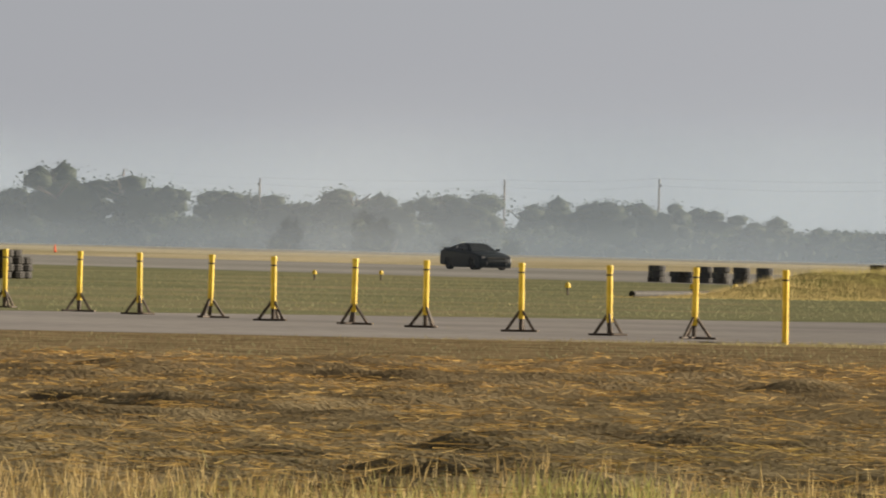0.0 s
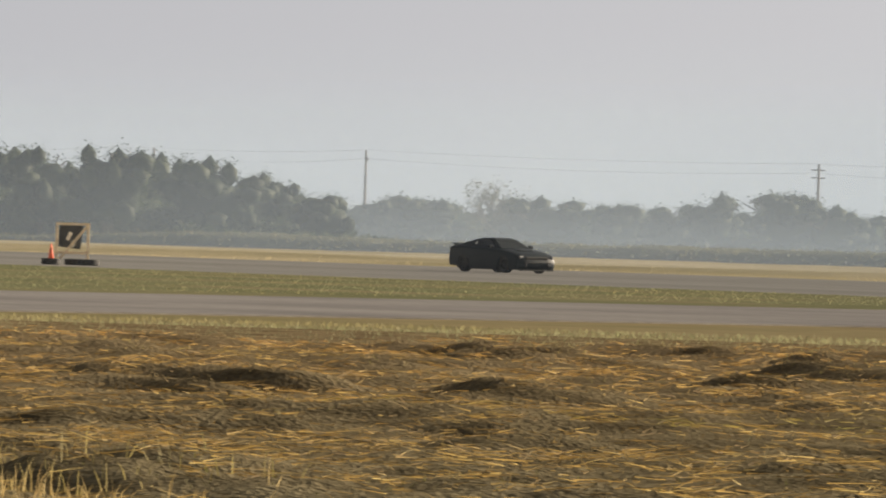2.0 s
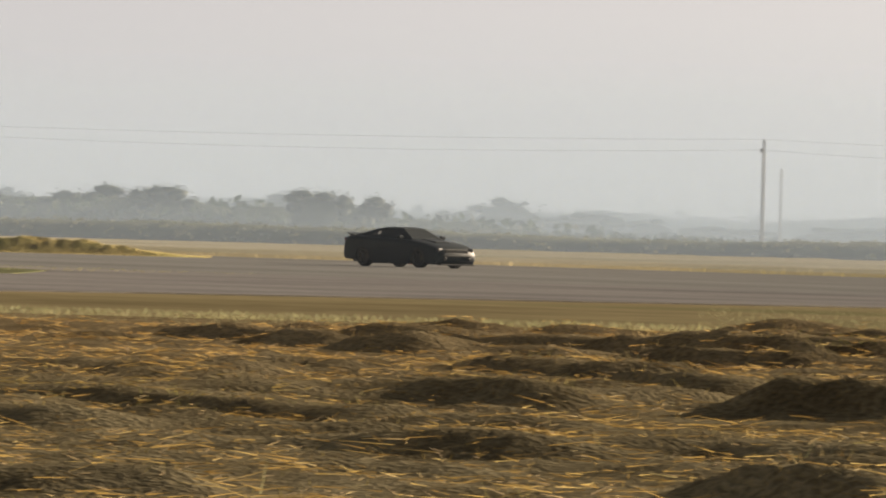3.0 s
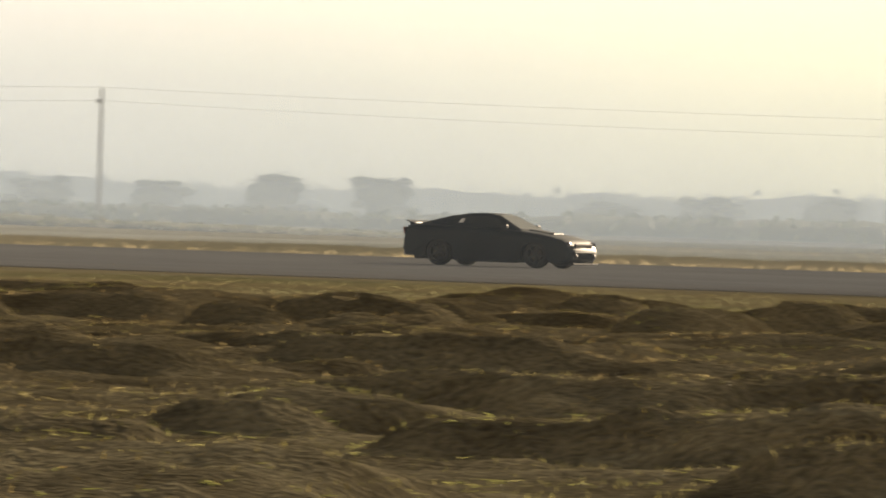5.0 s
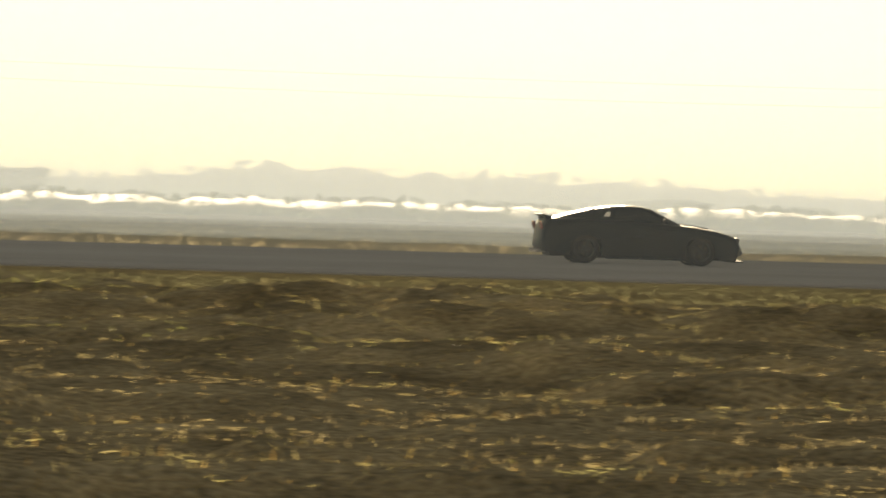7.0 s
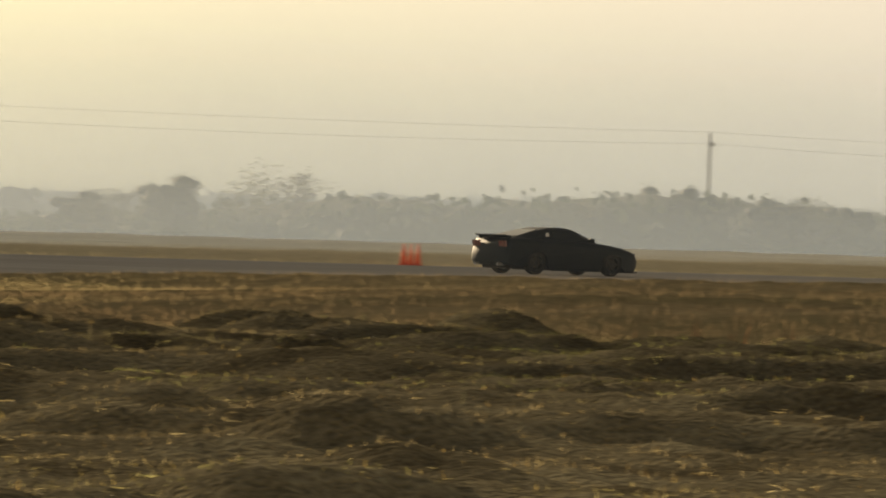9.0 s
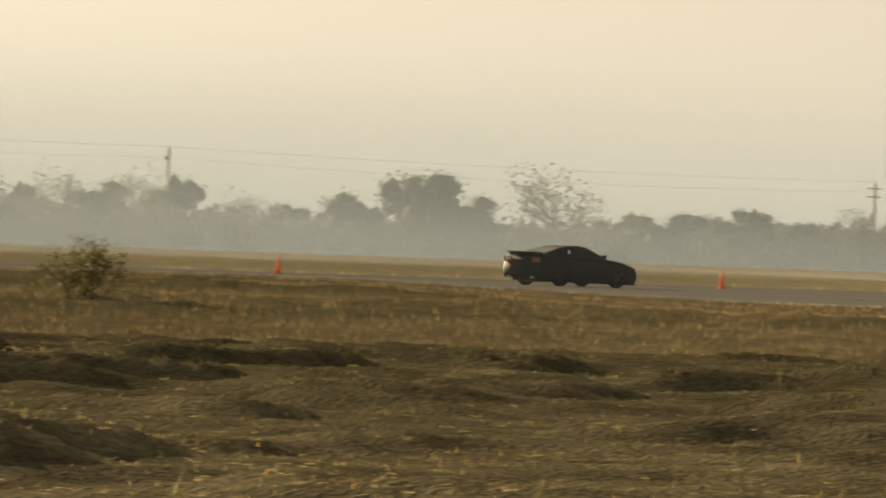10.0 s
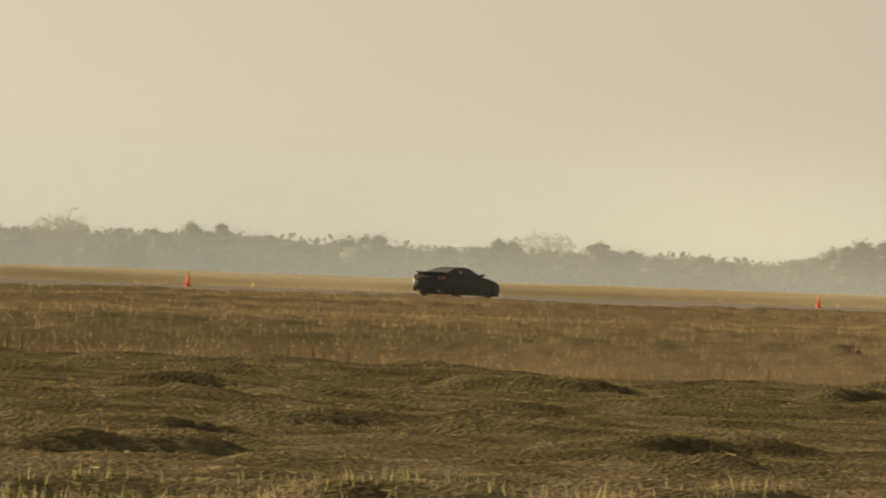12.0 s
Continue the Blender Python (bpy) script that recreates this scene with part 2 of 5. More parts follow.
# ---- mown field ----
def field_edge(th):
    """How far the cut straw reaches at a heading."""
    return np.interp(th, [-70, -62, -50, -42, -30, -15, 0, 20, 30, 40, 48, 54, 64], [90, 94, 104, 112, 112, 112, 108, 101, 96, 95, 101, 108, 108]) + 5 * (value_noise(th * 0.9, th * 0, 5) - 0.5)


def field_height(x, y):
    r, th = np.hypot(x, y), np.degrees(np.arctan2(x, y))
    edge = field_edge(th)
    big = np.interp(th, [-68, -58, -50, -42, -20, -5, 12, 30, 45, 62], [0.24, 0.3, 0.45, 0.65, 0.9, 0.9, 0.85, 0.75, 0.5, 0.34])
    far = smooth(edge - 34, edge - 14, r)
    # raked rows along the field, wandering and broken: a steep near side and a long fall behind
    phase = y / 2.5 + 1.6 * value_noise(x * 0.05, y * 0.08, 1) + 0.5 * value_noise(x * 0.4, y * 0.35, 7)
    saw = phase - np.floor(phase)
    line = np.floor(phase)
    swell = 0.1 + 1.0 * smooth(0.25, 0.75, value_noise(x * 0.17, line * 3.7, 8))
    # each row: a short steep front, a long gentle rise, a fall behind
    row = (0.55 * smooth(0.0, 0.09, saw) + 0.45 * smooth(0.05, 0.75, saw)) * smooth(1.0, 0.78, saw) * swell
    phase = y / 0.9 + 2.5 * value_noise(x * 0.11, y * 0.2, 16)
    saw = phase - np.floor(phase)
    rake = (0.5 * smooth(0.0, 0.15, saw) + 0.5 * smooth(0.1, 0.7, saw)) * smooth(1.0, 0.75, saw) * smooth(0.3, 0.7, value_noise(x * 0.45, np.floor(phase) * 2.3, 17))
    # heaps of raked grass, each a lump a stride across, some run together
    lump = smooth(0.62, 0.86, value_noise(x * 0.5 + 9, y * 0.9, 2)) * (0.35 + 0.9 * value_noise(x * 0.2, y * 0.25, 13))
    heap = smooth(0.55, 0.8, value_noise(x * 0.33 + 5, y * 0.6, 14))
    tuft = smooth(0.55, 0.9, value_noise(x * 1.7, y * 1.9, 15))
    mid = value_noise(x * 0.8, y * 1.6, 3)
    fine = value_noise(x * 2.2, y * 3.4, 4)
    finer = value_noise(x * 6.0, y * 6.0, 9)
    rough = 0.3 + 0.9 * value_noise(x * 0.2, y * 0.2, 10)
    z = big * ((0.13 - 0.05 * far) * row + 0.05 * rake + (0.26 + 0.04 * far) * lump + (0.02 + 0.07 * far) * heap + 0.04 * tuft * rough)
    z = z * (0.72 + 0.35 * mid + 0.2 * fine) + 0.035 * rough * np.maximum(0, fine - 0.35) + 0.03 * rough * finer * (0.2 + 1.6 * lump + 1.2 * heap) + 0.02 * row + 0.015 * rake
    return np.maximum(0.0, z) * smooth(edge + 2, edge - 3, r) * smooth(29, 37, r) + 0.012


def build_field():
    th = np.radians(np.linspace(-69, 65, 960))
    r = np.concatenate([np.linspace(27, 60, 125), np.linspace(60.25, 118, 195)])
    R, T = np.meshgrid(r, th, indexing="ij")
    x, y = R * np.sin(T), R * np.cos(T)
    v = np.stack([x, y, field_height(x, y)], -1).reshape(-1, 3)
    a, b = len(r), len(th)
    i = (np.arange(a - 1)[:, None] * b + np.arange(b - 1)[None, :]).ravel()
    f = np.stack([i, i + 1, i + b + 1, i + b], 1)[:, ::-1]
    tagged(new("mown_field", array_mesh("mown_field", v, f, M_STRAWSOIL, True)), "cut field with rumpled rows of drying hay", "field", kind="structure")


build_field()


# ---- blades of grass and hay ----
rng = np.random.default_rng(11)


def blades(name, x, y, z, length, width, lean, mat, label, category, turn=None, bend=0.25):
    """Many single blades in one mesh: each a bent, tapering pair of triangles."""
    n = len(x)
    az = rng.uniform(0, 2 * np.pi, n)
    side = rng.uniform(0, 2 * np.pi, n) if turn is None else turn
    s, c = np.sin(lean), np.cos(lean)
    d1 = np.stack([np.cos(az) * s, np.sin(az) * s, c], 1)
    l2 = np.minimum(lean + bend * rng.uniform(0.2, 1.8, n), 1.65)
    d2 = np.stack([np.cos(az) * np.sin(l2), np.sin(az) * np.sin(l2), np.cos(l2)], 1)
    w = np.stack([np.cos(side), np.sin(side), np.zeros(n)], 1) * (width / 2)[:, None]
    p0 = np.stack([x, y, z], 1)
    p1 = p0 + d1 * (length * 0.55)[:, None]
    p2 = p1 + d2 * (length * 0.45)[:, None]
    v = np.stack([p0 - w, p0 + w, p1 + w * 0.7, p1 - w * 0.7, p2], 1).reshape(-1, 3)
    i = np.arange(n)[:, None] * 5
    f = np.concatenate([i + np.array([[0, 1, 2]]), i + np.array([[0, 2, 3]]), i + np.array([[3, 2, 4]])])
    return tagged(new(name, array_mesh(name, v, f, mat)), label, category, kind="stuff")


def sector(n, th0, th1, r0, r1, power=1.0):
    """Points over a stretch of headings and distances from the middle of the field."""
    th = np.radians(rng.uniform(th0, th1, n))
    r = r0 + (r1 - r0) * rng.uniform(0, 1, n) ** power
    return r * np.sin(th), r * np.cos(th), r, np.degrees(th)


def facing(x, y, spread=0.7):
    return np.arctan2(-x, y) + rng.normal(0, spread, len(x))


def strands(name, x, y, z, length, width, lean, mat, label, category, turn, az=None, flat=None):
    """Many thin strands in one mesh, each a single tapering triangle."""
    n = len(x)
    az = rng.uniform(0, 2 * np.pi, n) if az is None else az
    d = np.stack([np.cos(az) * np.sin(lean), np.sin(az) * np.sin(lean), np.cos(lean)], 1)
    w = np.stack([np.cos(turn), np.sin(turn), np.zeros(n)], 1)
    if flat is not None:
        w[flat] = (0, 0, 1)
    w *= (width / 2)[:, None]
    p = np.stack([x, y, z], 1)
    v = np.stack([p - w, p + w, p + d * length[:, None]], 1).reshape(-1, 3)
    return tagged(new(name, array_mesh(name, v, np.arange(n * 3).reshape(-1, 3), mat)), label, category, kind="stuff")


M_HAY = blade_material("dry_hay", [(0.0, (0.18, 0.118, 0.045)), (0.5, (0.33, 0.228, 0.085)), (0.85, (0.45, 0.33, 0.13)), (1.0, (0.60, 0.48, 0.22))], 0.4, 0.09, (0.19, 0.21, 0.06), (0.60, 0.72), True, True)
M_CUT = blade_material("cut_stubble", [(0.0, (0.12, 0.08, 0.032)), (0.5, (0.26, 0.18, 0.07)), (1.0, (0.44, 0.33, 0.13))], 0.35, 0.07, (0.10, 0.125, 0.035), (0.50, 0.64), True, True)
M_HEAP = blade_material("heaped_grass", [(0.0, (0.14, 0.115, 0.065)), (0.5, (0.24, 0.20, 0.115)), (1.0, (0.34, 0.29, 0.17))], 0.45, 0.09, (0.14, 0.17, 0.045), (0.46, 0.60), True, True)
M_RIM_GRASS = blade_material("wispy_dry_grass", [(0.0, (0.17, 0.135, 0.075)), (0.5, (0.32, 0.255, 0.14)), (1.0, (0.47, 0.39, 0.23))], 0.5, 0.09, (0.24, 0.26, 0.09), (0.46, 0.60), True, True)
M_STUBBLE = blade_material("pale_standing_grass", [(0.0, (0.22, 0.155, 0.065)), (0.5, (0.40, 0.30, 0.13)), (1.0, (0.55, 0.44, 0.22))], 0.4, 0.12, (0.18, 0.22, 0.06), (0.5, 0.65))
M_GREENBLADE = blade_material("green_grass_blades", [(0.0, (0.18, 0.19, 0.105)), (0.5, (0.215, 0.22, 0.125)), (1.0, (0.26, 0.25, 0.145))], 0.4, 0.08, (0.27, 0.23, 0.11), (0.5, 0.66))
M_TALL = blade_material("tall_golden_grass", [(0.0, (0.24, 0.19, 0.10)), (0.5, (0.29, 0.235, 0.13)), (1.0, (0.34, 0.28, 0.16))], 0.4, 0.05, (0.19, 0.13, 0.08), (0.42, 0.58))
M_STALK = blade_material("dark_seed_stalks", [(0.0, (0.05, 0.03, 0.02)), (1.0, (0.12, 0.07, 0.04))], 0.2)
M_FARGRASS = blade_material("pale_runway_grass", [(0.0, (0.34, 0.28, 0.16)), (0.5, (0.49, 0.41, 0.25)), (1.0, (0.62, 0.54, 0.36))], 0.5, 0.03, (0.22, 0.20, 0.07), (0.5, 0.66))


M_ISLAND = blade_material("golden_seed_grass", [(0.0, (0.26, 0.21, 0.09)), (0.5, (0.38, 0.31, 0.14)), (1.0, (0.50, 0.42, 0.21))], 0.5, 0.12, (0.22, 0.25, 0.07), (0.5, 0.66))
M_ISLANDBODY = mottled("golden_grass_body", [(0.3, (0.14, 0.145, 0.055)), (0.5, (0.23, 0.195, 0.085)), (0.7, (0.31, 0.25, 0.115))], 0.3, 6.0, 0.95, bump=0.06, powdery=1.0, spec=0.0)
M_TALLBODY = mottled("tall_grass_body", [(0.3, (0.15, 0.145, 0.085)), (0.5, (0.23, 0.195, 0.12)), (0.7, (0.30, 0.255, 0.16))], 0.1, 5.0, 0.95, bump=0.06, powdery=1.0, spec=0.0, stretch=(0.4, 1, 1))
M_FARBODY = mottled("pale_grass_body", [(0.3, (0.38, 0.34, 0.20)), (0.5, (0.54, 0.47, 0.30)), (0.7, (0.66, 0.58, 0.39))], 0.04, 3.0, 0.95, bump=0.06, powdery=1.0, spec=0.0)


def grow_hay():
    # tufts of strands that fall outwards from their middle, on the gentle ground between the rows
    x, y, r, th = sector(150000, -68, 64, 29, 116)
    clump = value_noise(x * 1.3, y * 1.5, 3) * (0.3 + value_noise(x * 0.3, y * 0.3, 22))
    steep = (field_height(x, y + 0.25) - field_height(x, y - 0.25)) / 0.5
    keep = (r < field_edge(th) + 1.5) & (rng.uniform(0, 1, len(x)) < (0.15 + 1.1 * clump) * np.maximum(smooth(0.55, 0.15, steep), 0.55 * smooth(-30, -45, th)))
    x, y = x[keep], y[keep]
    size = rng.uniform(0.45, 1.25, len(x)) * (0.6 + 0.7 * value_noise(x * 0.5, y * 0.5, 23))
    lie = rng.uniform(0, 2 * np.pi, len(x))
    # finer and greener towards the middle of the sweep
    green = smooth(-44, -24, np.degrees(np.arctan2(x, y)))
    size *= 1.15 - 0.8 * green
    pick = rng.uniform(0, 1, len(x)) < 1 - 0.55 * green
    x, y, size, lie = x[pick], y[pick], size[pick], lie[pick]
    k = 6
    x, y, size, lie = np.repeat(x, k), np.repeat(y, k), np.repeat(size, k), np.repeat(lie, k)
    n = len(x)
    x, y = x + rng.normal(0, 0.07, n) * size, y + rng.normal(0, 0.07, n) * size
    r = np.hypot(x, y)
    # most strands lie loosely on the others, the rest stick out
    th = np.degrees(np.arctan2(x, y))
    flat = rng.uniform(0, 1, n) < np.interp(th, [-60, -45, -30, 0], [0.5, 0.42, 0.5, 0.6])
    lean = np.where(flat, rng.normal(1.5, 0.08, n), np.clip(rng.normal(1.22, 0.22, n), 0.3, 1.5))
    ln = np.where(flat, rng.uniform(0.07, 0.26, n), rng.uniform(0.04, 0.12, n)) * size
    z = field_height(x, y) + np.where(flat, rng.uniform(0.0, 0.05, n) * size, -0.008)
    w, turn, az = rng.uniform(0.003, 0.0065, n) * (0.6 + r / 130), facing(x, y, 1.0), lie + rng.normal(0, 0.9, n)
    golden = rng.uniform(0, 1, n) > smooth(-46, -26, th)
    for pick, mat, label in ((golden, M_HAY, "loose strands of drying golden-brown hay"), (~golden, M_HEAP, "short olive-brown cuttings drying on the ground")):
        strands("hay", x[pick], y[pick], z[pick], ln[pick], w[pick], lean[pick], mat, label, "hay", turn[pick], az[pick], flat[pick])
    # short cut stubble over the whole field
    x, y, r, th = sector(120000, -68, 64, 28, 116)
    keep = r < field_edge(th) + 1.5
    x, y, r = x[keep], y[keep], r[keep]
    n = len(x)
    strands("stubble", x, y, field_height(x, y) - 0.01, rng.uniform(0.02, 0.06, n) * (0.5 + 0.9 * value_noise(x * 0.8, y * 0.8, 24)), rng.uniform(0.005, 0.010, n) * (0.4 + r / 110), np.abs(rng.normal(0.5, 0.5, n)), M_CUT, "short cut stubble with green regrowth", "stubble", facing(x, y, 0.8))
    # fine upright aftergrowth on the gentle ground, where the low sun shines through it
    x, y, r, th = sector(560000, -50, 50, 34, 113, 0.8)
    steep = (field_height(x, y + 0.2) - field_height(x, y - 0.2)) / 0.4
    keep = (r < field_edge(th)) & (rng.uniform(0, 1, len(x)) < smooth(0.22, 0.06, steep) * smooth(-50, -38, th) * smooth(50, 34, th) * (0.25 + 1.1 * smooth(0.3, 0.7, value_noise(x * 0.5, y * 1.4, 28))))
    x, y, r = x[keep], y[keep], r[keep]
    n = len(x)
    strands("aftergrowth", x, y, field_height(x, y) - 0.006, rng.uniform(0.018, 0.05, n), rng.uniform(0.0025, 0.0045, n) * (0.5 + r / 120), np.abs(rng.normal(0.35, 0.4, n)), M_RIM_GRASS, "fine pale aftergrowth lit through by the low sun", "grass", facing(x, y, 0.8))
    # tufts along the crests of the rows and heaps, where the light comes through
    x, y, r, th = sector(700000, -68, 64, 31, 114)
    z = field_height(x, y)
    crest = z - 0.5 * (field_height(x, y - 0.45) + field_height(x, y + 0.5))
    keep = (r < field_edge(th) + 1) & (rng.uniform(0, 1, len(x)) < 0.02 * value_noise(x * 0.9, y * 1.6, 27) + smooth(0.03, 0.11, crest))
    x, y, z, r, th = x[keep], y[keep], z[keep], r[keep], th[keep]
    n = len(x)
    strands("hay", x, y, z - 0.01, rng.uniform(0.03, 0.12, n) * (1 - 0.45 * smooth(-44, -24, th)), rng.uniform(0.003, 0.006, n) * (0.5 + r / 140), np.clip(rng.normal(0.95, 0.35, n), 0, 1.45), M_RIM_GRASS, "tufts of pale grass along the crests of the rows", "hay", facing(x, y, 0.8))
    # longer grass on the heaps along the field's far side
    x, y, r, th = sector(130000, -60, 52, 70, 116)
    e = field_edge(th)
    z = field_height(x, y)
    keep = (r < e + 1) & (rng.uniform(0, 1, len(x)) < smooth(e - 36, e - 14, r) * smooth(0.08, 0.3, z) * (0.25 + 1.1 * value_noise(x * 0.7, y * 0.7, 25)))
    x, y, r, z = x[keep], y[keep], r[keep], z[keep]
    n = len(x)
    strands("hay", x, y, z - 0.01, rng.uniform(0.04, 0.14, n), rng.uniform(0.004, 0.009, n), np.abs(rng.normal(0.7, 0.45, n)), M_HEAP, "green-gold grass heaped in rows", "hay", facing(x, y, 0.8))


def canopy(name, x, y, z, mat, label):
    """The closed surface of standing grass: a grid of arrays, rows by columns."""
    a, b = x.shape
    i = (np.arange(a - 1)[:, None] * b + np.arange(b - 1)[None, :]).ravel()
    f = np.stack([i, i + 1, i + b + 1, i + b], 1)[:, ::-1]
    return tagged(new(name, array_mesh(name, np.stack([x, y, z], -1).reshape(-1, 3), f, mat, True)), label, "grass", kind="stuff")


def tall_height(x, y):
    """How high the golden grass stands beside the far end of the runway."""
    r, th = np.hypot(x, y), np.degrees(np.arctan2(x, y))
    tall = smooth(33, 39, th + 5 * (value_noise(x * 0.06, y * 0.06, 51) - 0.5)) * smooth(0, 26, r - field_edge(th) + 3)
    low = smooth(44, 48, th) * smooth(57, 53.5, th) * smooth(125, 175, r)
    return tall * (0.30 + 0.30 * value_noise(x * 0.07, y * 0.12, 52)) * (1 - 0.75 * low)


def island_height(u, w, x, y):
    """The dome of grass round the tyre barrier, tapering to both ends."""
    return smooth(-0.12, 0.10, u) * smooth(1.0, 0.78, u) * smooth(0.0, 0.30, w) * smooth(1.0, 0.8, w) * (0.70 + 0.25 * value_noise(x * 0.25, y * 0.25, 61))


def verge_height(x, y):
    """Grass along the far side of the runway."""
    d = y - RUNWAY_FAR
    h = np.interp(x, [-700, -300, -60, 120, 200, 420], [0.26, 0.30, 0.24, 0.26, 0.46, 0.50]) * (0.65 + 0.6 * value_noise(x * 0.03, y * 0.06, 71))
    run = np.interp(x, [-80, 150], [16.0, 4.0]) + 3 * value_noise(x * 0.07, y * 0, 72)
    return h * smooth(0.2, run, d)


def mound_height(th, r):
    """A heap of dead grass pushed up at the runway's side."""
    return 0.62 * smooth(-50.35, -49.8, th) * smooth(-48.35, -49.3, th) * smooth(319, 322, r) * smooth(331, 325, r) * (0.65 + 0.5 * value_noise(th * 9, r * 0.3, 77))


def grow_grass():
    # standing stubble nearest to the viewer, at both ends of the sweep
    for name, a, b, n, hi in (("standing_grass", -69, -54, 22000, 0.22), ("standing_grass", 47, 66, 30000, 0.13)):
        x, y, r, th = sector(n, a, b, 33, 52)
        keep = rng.uniform(0, 1, n) < smooth(47, 40, r) * smooth(-55, -60, th) if a < 0 else rng.uniform(0, 1, n) < smooth(49, 42, r) * smooth(48, 55, th)
        x, y, r = x[keep], y[keep], r[keep]
        n = len(x)
        blades(name, x, y, field_height(x, y) - 0.02, rng.uniform(0.3, 1.0, n) * hi, rng.uniform(0.004, 0.008, n), np.abs(rng.normal(0.0, 0.28, n)), M_STUBBLE if a < 0 else M_GREENBLADE,
               "dry pale grass standing at the field's edge" if a < 0 else "green and straw-coloured grass standing at the field's edge", "grass", facing(x, y))
    # thin weeds standing among the hay
    x, y, r, th = sector(700, -68, 64, 38, 112)
    n = len(x)
    keep = value_noise(x * 0.3, y * 0.3, 31) > 0.62
    x, y, n = x[keep], y[keep], keep.sum()
    strands("weed", x, y, field_height(x, y) - 0.02, rng.uniform(0.08, 0.24, n), rng.uniform(0.004, 0.009, n), np.abs(rng.normal(0.0, 0.35, n)), M_GREENBLADE, "green weeds standing among the hay", "weeds", facing(x, y))
    # short grass between the field and the runway
    x, y, r, th = sector(150000, -45, 40, 96, 190)
    keep = (r > field_edge(th) - 3) & (y < RUNWAY_NEAR - 0.5) & (x > -0.25 * (y - 50) - 104)
    x, y, n = x[keep], y[keep], keep.sum()
    strands("short_grass", x, y, np.zeros(n) - 0.02, rng.uniform(0.02, 0.05, n) * (0.5 + value_noise(x * 0.2, y * 0.2, 41)) * (1 - 0.6 * smooth(RUNWAY_NEAR - 14, RUNWAY_NEAR, y)), rng.uniform(0.006, 0.013, n), np.abs(rng.normal(0, 0.5, n)), M_GREENBLADE, "short green and straw-coloured grass beside the runway", "grass", facing(x, y))
    # grass between the field and the taxiway
    x, y, r, th = sector(60000, -68, -38, 86, 128)
    keep = (r > field_edge(th) - 3) & (x > -0.245 * (y - 47) - 105.5)
    x, y, n = x[keep], y[keep], keep.sum()
    strands("short_grass", x, y, np.zeros(n) - 0.02, rng.uniform(0.03, 0.09, n), rng.uniform(0.008, 0.02, n), np.abs(rng.normal(0.3, 0.5, n)), M_GREENBLADE, "short grass along the taxiway edge", "grass", facing(x, y))
    # green verge behind the taxiway
    x, y, r, th = sector(60000, -68, -46, 148, 330)
    keep = (y < RUNWAY_NEAR - 0.5) & (x < -136 - 0.33 * (y - 62))
    x, y, n = x[keep], y[keep], keep.sum()
    strands("verge_grass", x, y, np.zeros(n) + 0.01, rng.uniform(0.02, 0.06, n), rng.uniform(0.012, 0.03, n), np.abs(rng.normal(0, 0.5, n)), M_GREENBLADE, "mown green grass of the verge", "grass", facing(x, y))
    # tall golden grass before the far end of the runway
    T, V = np.meshgrid(np.linspace(31, 66, 620), np.linspace(0, 1, 110), indexing="ij")
    e = field_edge(T) - 2
    R = e + (RUNWAY_NEAR - 0.4 - e * np.cos(np.radians(T))) / np.cos(np.radians(T)) * V ** 1.4
    x, y = R * np.sin(np.radians(T)), R * np.cos(np.radians(T))
    h = tall_height(x, y)
    canopy("tall_grass", x, y, h * (0.62 + 0.3 * value_noise(x * 1.6, y * 1.6, 53)) * smooth(1.0, 0.985, V) - 0.03, M_TALLBODY, "close-grown golden grass beside the runway")
    x, y, r, th = sector(150000, 33, 64, 98, 330, 1.5)
    h = tall_height(x, y)
    keep = (r > field_edge(th) - 2) & (y < RUNWAY_NEAR - 0.6)
    x, y, h, r = x[keep], y[keep], h[keep], r[keep]
    n = len(x)
    strands("tall_grass", x, y, 0.45 * h - 0.02, (0.06 + 0.42 * h) * rng.uniform(0.5, 1.2, n), rng.uniform(0.005, 0.011, n) * (r / 110), np.abs(rng.normal(0.2, 0.5, n)), M_TALL, "tall golden grass gone to seed beside the runway", "grass", facing(x, y, 0.5))
    # dark seed stalks at the edge of the tall grass
    x, y, r, th = sector(2600, 36, 63, 96, 116)
    keep = (np.abs(r - field_edge(th) - 1) < 3.5) & (value_noise(x * 0.35, y * 0.35, 55) > 0.66)
    x, y, n = x[keep], y[keep], keep.sum()
    strands("seed_stalk", x, y, np.zeros(n) - 0.02, rng.uniform(0.25, 0.5, n), rng.uniform(0.02, 0.035, n), np.abs(rng.normal(0, 0.2, n)), M_STALK, "dark reddish seed stalks at the field's edge", "weeds", facing(x, y, 0.4))
    # golden grass of the tyre island
    U, W = np.meshgrid(np.linspace(-0.12, 1, 240), np.linspace(0, 1, 40), indexing="ij")
    x, y = -203 - 58 * U - 7 * W, 108 + 47 * U + 16 * W * (1 - 0.6 * U)
    canopy("tall_grass", x, y, island_height(U, W, x, y) * (0.68 + 0.25 * value_noise(x * 1.7, y * 1.7, 62)) - 0.02, M_ISLANDBODY, "close-grown golden grass round the tyre barrier")
    u, w = rng.uniform(-0.12, 1, 60000), rng.uniform(0, 1, 60000)
    x, y = -203 - 58 * u - 7 * w, 108 + 47 * u + 16 * w * (1 - 0.6 * u)
    n = len(x)
    h = island_height(u, w, x, y)
    strands("tall_grass", x, y, 0.5 * h, (0.06 + 0.5 * h) * rng.uniform(0.5, 1.15, n), rng.uniform(0.008, 0.018, n), np.abs(rng.normal(0.1, 0.4, n)), M_ISLAND, "tall golden grass round the tyre barrier", "grass", facing(x, y, 0.5))
